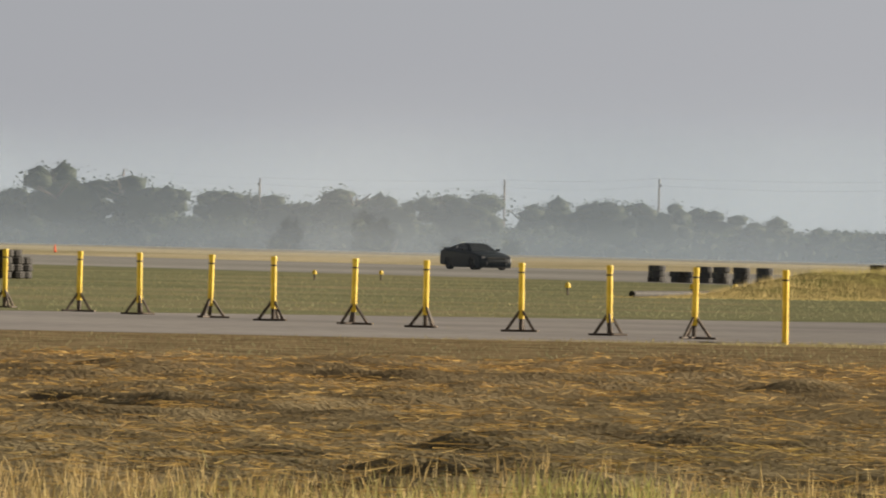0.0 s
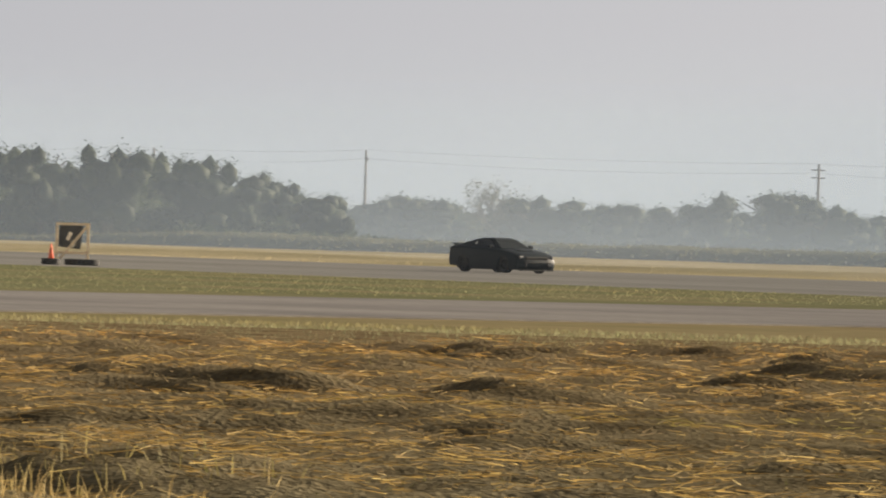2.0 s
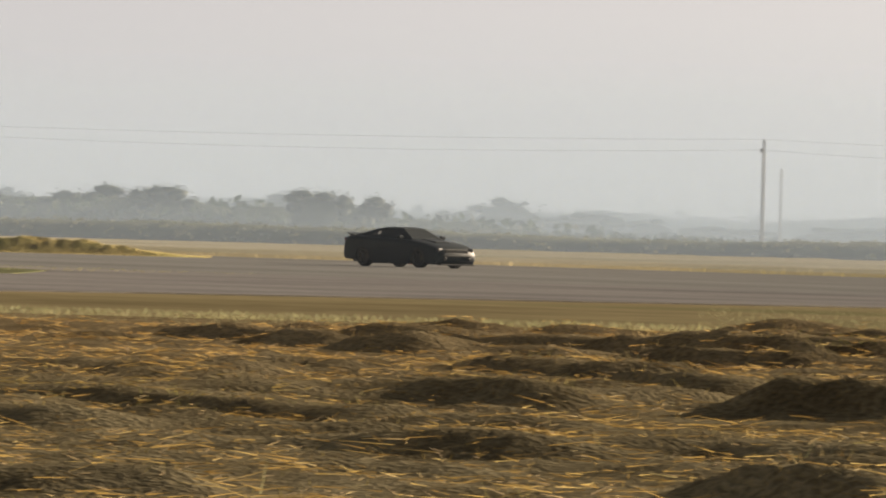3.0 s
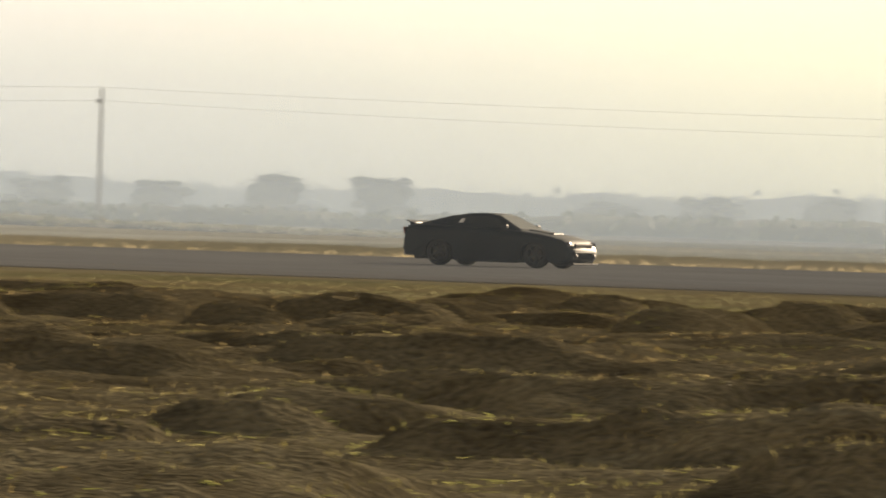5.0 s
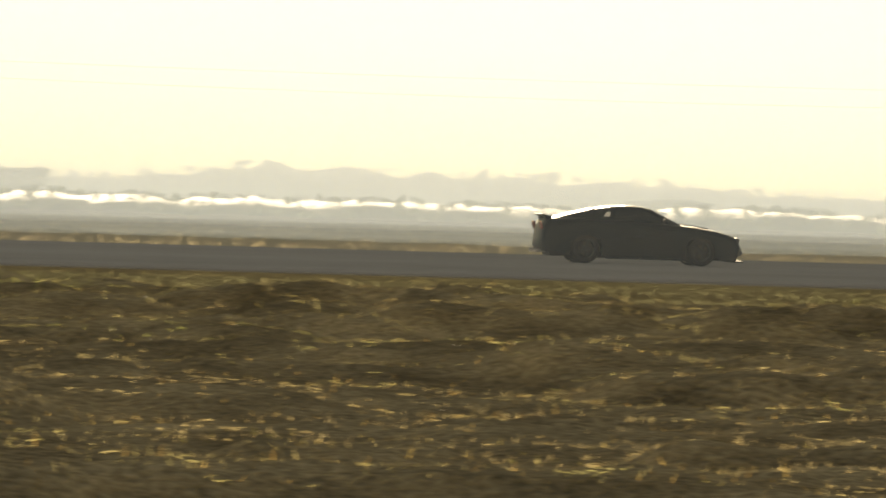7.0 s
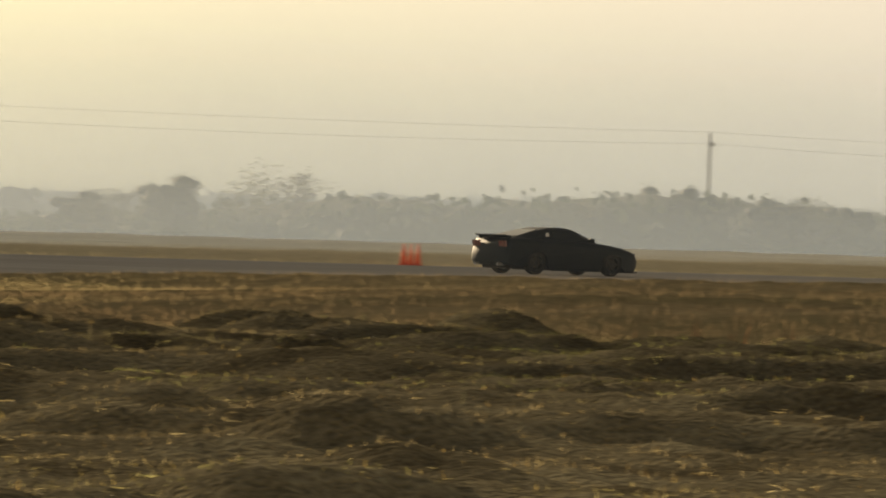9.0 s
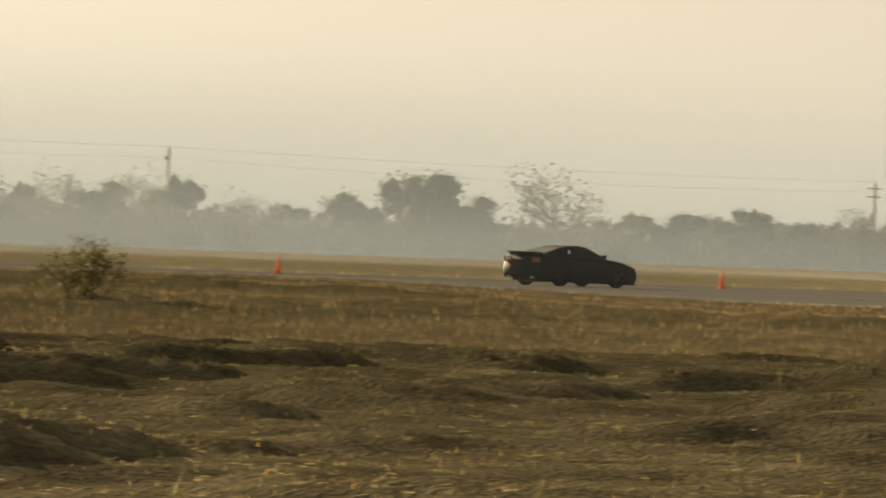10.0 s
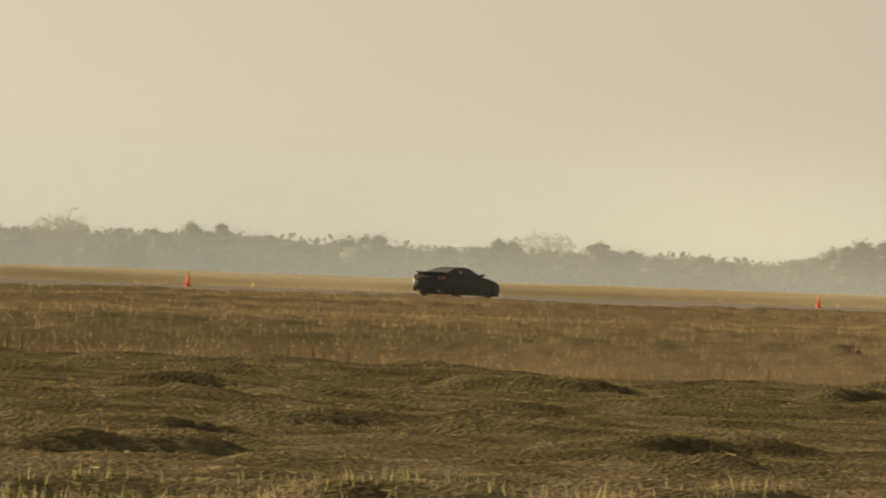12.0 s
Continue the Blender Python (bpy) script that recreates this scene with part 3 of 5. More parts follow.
    # pale grass beyond the runway
    Y, X = np.meshgrid(RUNWAY_FAR + 0.2 + 90 * np.linspace(0, 1, 26) ** 2, np.arange(-1000, 900, 0.9), indexing="ij")
    canopy("far_grass", X, Y, verge_height(X, Y) * (0.8 + 0.3 * value_noise(X * 1.1, Y * 0.8, 73)) - 0.03, M_FARBODY, "pale close-grown grass along the far side of the runway")
    x = rng.uniform(-1000, 900, 70000)
    y = RUNWAY_FAR + 0.4 + 70 * rng.uniform(0, 1, 70000) ** 1.8
    n = len(x)
    strands("far_grass", x, y, 0.55 * verge_height(x, y) - 0.02, rng.uniform(0.10, 0.24, n) * (0.4 + 0.7 * value_noise(x * 0.05, y * 0.08, 74)), rng.uniform(0.012, 0.026, n), np.abs(rng.normal(0, 0.35, n)), M_FARGRASS, "pale dry grass along the far side of the runway", "grass", facing(x, y, 0.4))
    # dead grass heaped at the runway's side
    T, R = np.meshgrid(np.linspace(-50.5, -48.2, 110), np.linspace(318, 332, 30), indexing="ij")
    canopy("grass_heap", R * np.sin(np.radians(T)), R * np.cos(np.radians(T)), mound_height(T, R) * (0.8 + 0.3 * value_noise(T * 30, R, 78)) - 0.02, M_ISLANDBODY, "heap of dead golden grass at the runway's side")
    th, r = rng.uniform(-50.4, -48.3, 9000), rng.uniform(318.5, 331, 9000)
    x, y, h = r * np.sin(np.radians(th)), r * np.cos(np.radians(th)), mound_height(th, r)
    strands("grass_heap", x, y, 0.7 * h, (0.05 + 0.35 * h) * rng.uniform(0.5, 1.1, 9000), rng.uniform(0.012, 0.025, 9000), np.abs(rng.normal(0.3, 0.5, 9000)), M_ISLAND, "dead golden grass of the heap", "grass", facing(x, y, 0.6))


# ---- trees ----
M_BARK = mottled("grey_brown_bark", [(0.3, (0.05, 0.04, 0.03)), (0.7, (0.12, 0.10, 0.075))], 3.0, 20.0, 0.95)
M_LEAF = blade_material("dull_green_leaves", [(0.0, (0.018, 0.028, 0.014)), (0.5, (0.03, 0.044, 0.021)), (1.0, (0.046, 0.058, 0.028))], 0.35)
M_LEAFDRY = blade_material("sparse_olive_leaves", [(0.0, (0.04, 0.045, 0.02)), (0.5, (0.075, 0.08, 0.032)), (1.0, (0.13, 0.11, 0.05))], 0.3)


def leaf_quads(centres, size, seed):
    g = np.random.default_rng(seed)
    n = len(centres)
    a = g.normal(0, 1, (n, 3))
    a /= np.linalg.norm(a, axis=1)[:, None]
    b = np.cross(a, g.normal(0, 1, (n, 3)))
    b /= np.linalg.norm(b, axis=1)[:, None] + 1e-9
    s = size * g.uniform(0.5, 1.3, n)[:, None]
    v = np.stack([centres - a * s, centres + b * s * 0.6, centres + a * s, centres - b * s * 0.6], 1).reshape(-1, 3)
    return v, np.arange(n * 4).reshape(-1, 4)


def tree_kind(name, seed, clumps, per, open_crown, leaf, limbs, crown_base, mat, label, category="tree"):
    """A tree of height 1 and width 1: forked trunk and limbs, and a crown of leaf clumps at the limbs' ends."""
    g = random.Random(seed)
    ng = np.random.default_rng(seed)
    root = new(name)
    bm = bmesh.new()
    tips = []

    def limb(p, d, ln, rad, depth):
        q = p + d * ln
        rod(bm, p, q, rad, rad * 0.7, 5)
        if depth == 0:
            tips.append(q)
            return
        for _ in range(g.choice((2, 3))):
            nd = (d + Vector((g.uniform(-1, 1), g.uniform(-1, 1), g.uniform(-0.25, 0.55))) * 0.85).normalized()
            limb(q, nd, ln * g.uniform(0.62, 0.85), rad * (0.68 if open_crown else 0.58), depth - 1)
        tips.append(q)

    for k in range(g.choice((1, 2, 2))):
        limb(Vector((g.uniform(-0.05, 0.05), g.uniform(-0.05, 0.05), -0.02)), Vector((g.uniform(-0.35, 0.35), g.uniform(-0.3, 0.3), 1)).normalized(), 0.26, 0.022, limbs)
    pts = [Vector(t) for t in tips]
    zs, xs = max(t.z for t in pts), max(max(abs(t.x), abs(t.y)) for t in pts)
    k = Matrix.Diagonal((0.44 / xs, 0.44 / xs, 0.93 / zs, 1))
    bmesh.ops.transform(bm, matrix=k, verts=bm.verts)
    part("trunk", bm, M_BARK, root)
    pts = [k @ t for t in pts]
    # lobes of foliage, small leaves over each, round a thick uneven inside
    lobes = [(Vector((0, 0, 0.42)), 0.35, 0.38)]
    for i in range(clumps):
        a, zz = g.uniform(0, 2 * math.pi), g.uniform(crown_base, 0.70)
        rr = 0.34 * math.sqrt(max(0.05, 1 - ((zz - 0.28) / 0.62) ** 2)) * g.uniform(0.55, 1.0)
        lobes.append((Vector((math.cos(a) * rr, math.sin(a) * rr, zz)), g.uniform(0.12, 0.20), g.uniform(0.10, 0.20)))
    vs, fs, count = [], [], 0
    for i, (c, wide, tall) in enumerate(lobes):
        size = np.array((wide, wide, tall))
        m = per * 3 if i == 0 else per
        d = ng.normal(0, 1, (m, 3))
        d /= np.linalg.norm(d, axis=1)[:, None]
        reach = 0.70 + 0.48 * ng.uniform(0, 1, m) ** 2.2 + 0.14 * np.array([noise.noise(Vector(q) * 3.0 + c * 9) for q in d])
        if open_crown:
            reach = ng.uniform(0.2, 1.0, m) ** 0.5 * 1.12
        lv, lf = leaf_quads(np.array(c) + d * size * reach[:, None], leaf, seed + 5 + i)
        lf = np.concatenate([lf[:, [0, 1, 2]], lf[:, [0, 2, 3]]])
        vs.append(lv)
        fs.append(lf + count)
        count += len(lv)
        if not open_crown:
            bm = bmesh.new()
            bmesh.ops.create_icosphere(bm, subdivisions=2 if i == 0 else 1, radius=1.0)
            bm.verts.index_update()
            cv = np.array([np.array(c) + np.array(w.co) * size * (0.66 + 0.30 * noise.noise(w.co * 2.6 + c * 9)) for w in bm.verts])
            fs.append(np.array([[w.index for w in q.verts] for q in bm.faces]) + count)
            vs.append(cv)
            count += len(cv)
            bm.free()
    v, f = np.concatenate(vs), np.concatenate(fs)
    v[:, :2] *= 0.56 / np.percentile(np.abs(v[:, :2]), 99.5)
    v[:, 2] = np.maximum(v[:, 2] * (1.02 / np.percentile(v[:, 2], 99.5)), 0.005)
    ob = new("crown", array_mesh("crown", v, f, mat))
    ob.parent = root
    return tagged(root, label, category)


KINDS = {
    "leafy": [tree_kind("tree", s, 18, 62, False, 0.017, 2, 0.12, M_LEAF, "bushy dull-green tree in the hazy tree line") for s in (1, 2, 3, 4)],
    "dense": [tree_kind("tree", s, 24, 140, False, 0.011, 2, 0.10, M_LEAF, "dense dark-green tree of the grove beside the runway") for s in (11, 12, 13)],
    "far": [tree_kind("tree", s, 11, 52, False, 0.020, 1, 0.10, M_LEAF, "distant tree paled by the morning haze") for s in (21, 22, 23)],
    "bare": [tree_kind("tree", s, 12, 80, True, 0.014, 5, 0.3, M_LEAFDRY, "open-branched tree with thin foliage") for s in (31, 32, 33, 34)],
}
_spot = random.Random(8)


def plant(kind, x, y, height, width):
    m = pose(x, y, -0.05, 0, 0, _spot.uniform(0, 360)) @ Matrix.Diagonal((width * (1.15 if kind == 'dense' else 1.08), width, height * 1.06, 1))
    tree = copy_thing(_spot.choice(KINDS[kind]), m)
    tree["group"] = {"leafy": "trees of the tree line", "dense": "trees of the grove", "far": "distant trees", "bare": "open-branched trees"}[kind]
    return tree


def thicket(name, x0, x1, y, depth, low, high, n, size, seed, label, mat=M_LEAF):
    """Undergrowth too thick to count: a long bank of leaf clumps with an uneven top."""
    g = np.random.default_rng(seed)
    x = g.uniform(x0, x1, n)

    def crest(u):
        ends = smooth(x0, x0 + 60, u) * smooth(x1, x1 - 60, u)
        return (low + (high - low) * (0.5 * value_noise(u / 23, u * 0, seed) + 0.3 * value_noise(u / 7, u * 0, seed + 1) + 0.2 * value_noise(u / 2.3, u * 0, seed + 2))) * (0.15 + 0.85 * ends)

    top = crest(x)
    z = top * g.uniform(0, 1, n) ** 0.8
    c = np.stack([x, y + depth * g.uniform(-0.5, 0.5, n), z], 1)
    v, f = leaf_quads(c, size, seed)
    # the thick inside of the bank
    gx = np.arange(x0, x1, size * 2.6)
    gt = crest(gx)
    rows = []
    for dy, k in ((-0.34, 0.0), (-0.3, 0.5), (-0.2, 0.78), (-0.05, 0.9), (0.12, 0.88), (0.3, 0.0)):
        rows.append(np.stack([gx + size * g.normal(0, 0.4, len(gx)), y + depth * dy + size * g.normal(0, 0.8, len(gx)), gt * k * g.uniform(0.8, 1.08, len(gx))], 1))
    m = len(gx)
    i = (np.arange(len(rows) - 1)[:, None] * m + np.arange(m - 1)[None, :]).ravel()
    f = np.concatenate([f, np.stack([i, i + 1, i + m + 1, i + m], 1) + len(v)])
    v = np.concatenate([v] + rows)
    tagged(new(name, array_mesh(name, v, f, mat)), label, "bushes", kind="stuff")

plant("leafy", -1110.5, 495.7, 10.8, 13.9)
plant("leafy", -1105.9, 506.6, 9.5, 12.1)
plant("leafy", -1136.9, 500.4, 7.8, 8.5)
plant("leafy", -1082.8, 508.7, 7.8, 11.0)
plant("leafy", -1049.8, 509.4, 8.0, 13.4)
plant("leafy", -992.1, 489.6, 7.1, 9.3)
plant("leafy", -968.8, 487.8, 7.5, 12.4)
plant("leafy", -1003.3, 516.9, 7.2, 10.4)
plant("leafy", -945.0, 496.5, 6.8, 9.8)
plant("leafy", -929.8, 495.6, 6.7, 8.1)
plant("leafy", -966.2, 522.5, 6.1, 10.1)
plant("leafy", -918.7, 503.9, 5.0, 8.8)
plant("leafy", -920.4, 516.9, 3.7, 9.7)
plant("leafy", -1054.9, 504.2, 7.1, 9.8)
plant("leafy", -911.9, 509.9, 3.9, 7.2)
plant("leafy", -865.4, 492.6, 3.4, 6.9)
plant("leafy", -869.2, 509.8, 5.6, 8.5)
plant("leafy", -871.2, 518.0, 3.5, 7.0)
plant("leafy", -877.0, 505.8, 3.5, 7.0)
plant("dense", -696.3, 422.0, 5.0, 5.6)
plant("dense", -684.9, 420.0, 7.0, 6.8)
plant("dense", -648.4, 402.3, 7.9, 7.6)
plant("dense", -670.9, 422.5, 7.5, 6.7)
plant("dense", -653.6, 417.6, 8.3, 7.1)
plant("dense", -631.1, 409.2, 7.7, 7.5)
plant("dense", -609.2, 401.4, 7.8, 7.3)
plant("dense", -636.7, 425.6, 7.5, 6.4)
plant("dense", -612.5, 414.2, 7.1, 7.4)
plant("dense", -616.8, 421.4, 6.1, 6.3)
plant("dense", -617.3, 426.0, 5.3, 6.3)
plant("dense", -605.2, 421.2, 4.5, 5.6)
plant("leafy", -885.4, 519.9, 5.5, 7.1)
plant("leafy", -709.1, 501.3, 5.2, 7.3)
plant("leafy", -721.2, 515.6, 5.1, 6.8)
plant("leafy", -689.0, 503.0, 5.2, 6.5)
plant("far", -1073.7, 640.1, 3.9, 10.5)
plant("bare", -693.9, 503.0, 6.8, 5.2)
plant("leafy", -692.4, 490.8, 4.8, 5.8)
plant("leafy", -688.5, 492.1, 4.7, 7.1)
plant("leafy", -673.4, 495.0, 5.2, 7.0)
plant("leafy", -701.6, 521.5, 5.2, 6.7)
plant("leafy", -670.8, 502.7, 4.9, 5.8)
plant("leafy", -672.3, 509.5, 4.7, 6.5)
plant("leafy", -649.9, 498.0, 5.9, 5.6)
plant("leafy", -653.1, 505.3, 4.6, 5.7)
plant("leafy", -641.4, 501.0, 6.2, 6.8)
plant("leafy", -632.8, 499.7, 5.0, 6.2)
plant("leafy", -637.2, 508.0, 4.4, 6.2)
plant("bare", -677.7, 492.9, 6.4, 5.8)
plant("leafy", -677.7, 519.3, 5.9, 6.5)
plant("leafy", -655.2, 511.4, 6.2, 7.6)
plant("leafy", -658.1, 520.2, 4.9, 5.8)
plant("leafy", -650.4, 517.6, 3.5, 5.1)
plant("leafy", -603.1, 522.4, 4.4, 7.3)
plant("leafy", -581.1, 511.1, 4.4, 6.5)
plant("leafy", -651.0, 493.1, 4.3, 5.6)
plant("leafy", -691.2, 517.7, 4.9, 5.9)
plant("far", -973.4, 784.2, 5.3, 10.5)
plant("far", -970.3, 788.1, 6.0, 10.5)
plant("far", -966.0, 793.3, 5.3, 10.5)
plant("far", -957.0, 804.1, 6.4, 12.4)
plant("far", -947.2, 803.4, 5.3, 8.5)
plant("far", -950.0, 812.4, 4.6, 8.6)
plant("far", -918.4, 824.2, 4.6, 11.3)
plant("far", -909.6, 807.7, 3.5, 6.5)
plant("leafy", -536.2, 489.6, 4.2, 6.1)
plant("leafy", -559.3, 517.5, 3.9, 5.2)
plant("far", -929.8, 835.5, 4.4, 9.6)
plant("far", -879.2, 796.4, 5.4, 8.2)
plant("far", -888.0, 837.3, 3.8, 8.4)
plant("far", -852.9, 814.9, 5.5, 9.9)
plant("far", -828.3, 800.0, 3.3, 7.9)
plant("far", -828.0, 808.2, 4.0, 9.7)
plant("far", -845.7, 835.4, 3.3, 7.3)
plant("far", -841.6, 841.4, 2.7, 8.2)
plant("far", -767.1, 793.8, 2.8, 12.7)
plant("far", -815.5, 826.6, 2.4, 7.1)
plant("far", -770.9, 793.9, 2.5, 9.3)
plant("far", -795.6, 832.5, 3.5, 9.7)
plant("far", -764.1, 810.3, 3.5, 9.4)
plant("far", -781.3, 841.9, 4.0, 7.9)
plant("far", -776.2, 847.6, 3.2, 7.9)
plant("far", -721.6, 820.3, 3.5, 7.5)
plant("far", -735.6, 848.6, 4.0, 9.4)
plant("far", -691.1, 809.1, 3.9, 9.0)
plant("far", -672.4, 795.7, 4.3, 7.2)
plant("bare", -442.9, 493.4, 4.1, 5.1)
plant("bare", -420.3, 473.9, 3.7, 3.4)
plant("far", -616.5, 802.6, 1.5, 8.5)
plant("far", -608.8, 814.7, 1.5, 9.3)
plant("far", -600.6, 826.3, 2.4, 9.4)
plant("far", -565.5, 800.3, 2.2, 8.2)
plant("far", -545.2, 793.7, 3.2, 8.8)
plant("far", -561.4, 841.1, 3.1, 9.3)
plant("leafy", -325.6, 498.4, 2.8, 5.0)
plant("far", -494.7, 846.3, 2.1, 9.0)
plant("far", -477.8, 842.8, 3.0, 8.9)
plant("far", -446.7, 813.0, 2.8, 7.8)
plant("far", -435.3, 817.7, 3.8, 8.5)
plant("far", -423.2, 821.2, 3.8, 8.5)
plant("far", -413.0, 828.3, 4.8, 8.5)
plant("far", -398.0, 825.5, 4.8, 8.4)
plant("far", -371.1, 823.4, 2.9, 8.3)
plant("far", -359.6, 826.9, 3.8, 7.6)
plant("far", -354.3, 845.3, 4.0, 8.4)
plant("leafy", -191.4, 505.2, 3.1, 6.2)
plant("leafy", -173.0, 502.6, 3.2, 3.3)
plant("leafy", -169.8, 512.8, 5.3, 5.8)
plant("leafy", -151.0, 495.7, 2.3, 4.4)
plant("leafy", -149.1, 498.0, 1.7, 3.2)
plant("leafy", -165.0, 521.9, 2.5, 2.9)
plant("far", -304.9, 821.2, 4.8, 6.7)
plant("far", -299.3, 822.8, 4.1, 7.4)
plant("far", -283.3, 792.0, 3.1, 5.8)
plant("far", -253.0, 815.1, 2.5, 5.9)
plant("far", -242.1, 824.6, 2.3, 5.9)
plant("bare", -160.6, 473.5, 4.3, 3.4)
plant("bare", -158.8, 494.0, 4.9, 4.8)
plant("bare", -142.8, 494.5, 3.2, 3.5)
plant("bare", -133.0, 474.9, 4.6, 4.9)
plant("bare", -134.2, 494.4, 3.8, 3.1)
plant("leafy", -93.6, 503.8, 4.3, 5.1)
plant("leafy", -91.9, 511.3, 4.2, 4.8)
plant("leafy", -96.3, 499.8, 2.7, 4.3)
plant("leafy", -73.9, 512.3, 4.2, 4.0)
plant("leafy", -67.4, 513.4, 4.0, 4.0)
plant("leafy", -61.1, 488.1, 4.0, 4.1)
plant("leafy", -67.2, 489.5, 3.3, 3.8)
plant("leafy", -58.1, 511.2, 2.6, 5.9)
plant("far", -141.6, 846.6, 4.2, 7.2)
plant("far", -129.3, 805.7, 3.9, 6.9)
plant("far", -126.2, 817.5, 4.3, 6.3)
plant("far", -88.3, 825.3, 4.9, 7.0)
plant("far", -167.1, 809.7, 2.5, 7.6)
plant("far", -162.6, 812.2, 2.2, 7.0)
plant("far", -54.8, 809.2, 4.4, 5.6)
plant("far", -50.6, 812.5, 2.4, 6.2)
plant("far", -47.0, 825.5, 2.3, 6.3)
plant("far", -36.9, 808.5, 2.9, 7.4)
plant("far", -30.1, 812.9, 3.5, 6.8)
plant("far", -23.7, 835.6, 4.0, 7.0)
plant("far", -18.3, 792.8, 4.0, 5.5)
plant("far", -13.5, 824.0, 3.6, 6.9)
plant("far", -4.2, 833.5, 2.2, 5.1)
plant("far", 0.3, 809.1, 1.5, 5.6)
plant("far", 4.5, 804.1, 2.1, 5.5)
plant("far", 14.2, 837.4, 1.9, 7.0)
plant("far", 18.5, 805.0, 1.5, 5.5)
plant("far", 22.6, 802.1, 1.9, 5.5)
plant("far", -41.6, 816.3, 2.4, 6.3)
plant("far", -8.6, 831.4, 2.6, 5.7)
plant("leafy", 4.0, 311.1, 1.05, 2.9)
plant("far", 47.1, 809.8, 4.8, 11.2)
plant("far", 55.2, 810.5, 3.4, 7.5)
plant("far", 121.5, 839.1, 2.2, 9.1)
plant("far", 130.5, 816.5, 1.7, 7.6)
plant("far", 150.4, 840.4, 2.5, 7.8)
plant("far", 157.1, 801.0, 3.4, 8.1)
plant("far", 173.0, 810.6, 3.0, 7.6)
plant("far", 216.8, 828.6, 2.0, 7.9)
plant("far", 235.3, 842.1, 2.2, 8.0)
plant("far", 243.1, 817.2, 3.2, 7.8)
plant("far", 253.8, 804.2, 3.0, 7.7)
plant("far", 266.6, 798.2, 3.7, 7.7)
plant("far", 325.8, 821.7, 2.1, 8.1)
plant("far", 333.6, 802.3, 2.8, 8.0)
plant("far", 364.7, 837.6, 3.0, 8.4)
plant("leafy", 255.1, 517.0, 3.8, 7.5)
plant("leafy", 275.4, 493.8, 3.7, 5.2)
plant("leafy", 286.0, 497.2, 3.7, 5.3)
plant("leafy", 299.1, 515.9, 3.1, 5.0)
plant("leafy", 319.3, 510.0, 1.5, 5.5)
plant("bare", 282.0, 500.5, 4.2, 5.7)
plant("far", 415.6, 811.1, 4.3, 8.4)
plant("far", 403.3, 798.7, 3.5, 7.5)
plant("far", 423.7, 808.1, 2.8, 7.7)
plant("far", 448.0, 836.9, 3.3, 8.0)
plant("far", 439.6, 806.9, 2.7, 7.7)
plant("far", 481.9, 811.2, 3.8, 8.7)
plant("far", 492.4, 815.2, 3.7, 8.0)
plant("far", 501.5, 815.4, 4.1, 7.3)
plant("far", 507.1, 814.8, 3.5, 7.3)
plant("far", 533.9, 844.1, 3.8, 7.6)
plant("leafy", 326.8, 492.8, 2.8, 4.5)
plant("leafy", 330.5, 487.5, 4.0, 4.5)
plant("leafy", 369.4, 520.7, 2.9, 5.4)
plant("leafy", 397.6, 518.4, 4.7, 6.0)
plant("leafy", 405.0, 522.2, 3.8, 4.5)
plant("leafy", 394.1, 502.7, 3.2, 4.9)
plant("leafy", 412.9, 520.9, 3.7, 5.6)
plant("leafy", 417.4, 520.1, 3.2, 5.6)
plant("bare", 321.3, 480.5, 3.1, 4.4)
plant("bare", 347.6, 498.4, 5.0, 7.9)
plant("bare", 375.8, 501.5, 3.4, 4.8)
plant("far", 540.8, 829.4, 4.2, 6.1)
plant("far", 589.2, 821.1, 4.7, 9.3)
plant("far", 590.4, 807.9, 3.3, 7.7)
plant("far", 601.3, 810.9, 3.2, 5.4)
plant("leafy", 389.8, 495.4, 3.9, 5.3)
plant("leafy", 392.3, 489.7, 3.5, 4.8)
plant("leafy", 416.0, 508.1, 3.4, 4.5)
plant("leafy", 417.3, 497.5, 3.7, 5.5)
plant("leafy", 443.5, 516.0, 3.5, 4.7)
plant("leafy", 439.2, 488.9, 4.0, 4.0)
plant("leafy", 476.5, 519.3, 4.6, 4.9)
plant("leafy", 479.2, 511.8, 5.1, 5.4)
plant("leafy", 495.9, 520.0, 5.7, 4.9)
plant("bare", 399.6, 503.6, 4.2, 3.9)
plant("bare", 408.4, 503.7, 4.2, 5.0)
plant("bare", 410.4, 492.6, 5.2, 6.9)
plant("bare", 402.9, 473.3, 4.0, 4.3)
plant("bare", 434.1, 498.4, 4.7, 5.1)
plant("bare", 421.5, 478.7, 4.0, 3.4)
plant("bare", 429.9, 483.1, 5.0, 5.4)
plant("bare", 449.6, 495.6, 5.8, 5.6)
plant("bare", 455.2, 490.9, 5.9, 5.6)
plant("bare", 460.2, 487.0, 6.1, 4.6)
plant("leafy", 509.8, 520.5, 4.0, 5.0)
plant("leafy", 505.7, 509.0, 5.0, 6.0)
plant("leafy", 504.8, 499.4, 6.8, 7.1)
plant("leafy", 507.1, 496.2, 5.0, 4.9)
plant("leafy", 548.5, 517.8, 4.2, 5.2)
plant("leafy", 538.4, 504.2, 4.0, 5.1)
plant("leafy", 555.1, 515.0, 4.5, 5.2)
plant("leafy", 545.2, 499.8, 4.7, 5.7)
plant("leafy", 548.0, 494.3, 3.8, 5.1)
plant("bare", 475.9, 491.2, 4.7, 4.7)
plant("bare", 522.7, 500.9, 7.6, 9.4)
plant("bare", 536.3, 478.7, 5.3, 4.4)
plant("leafy", 562.5, 515.3, 5.0, 5.3)
plant("leafy", 575.9, 519.9, 4.1, 5.3)
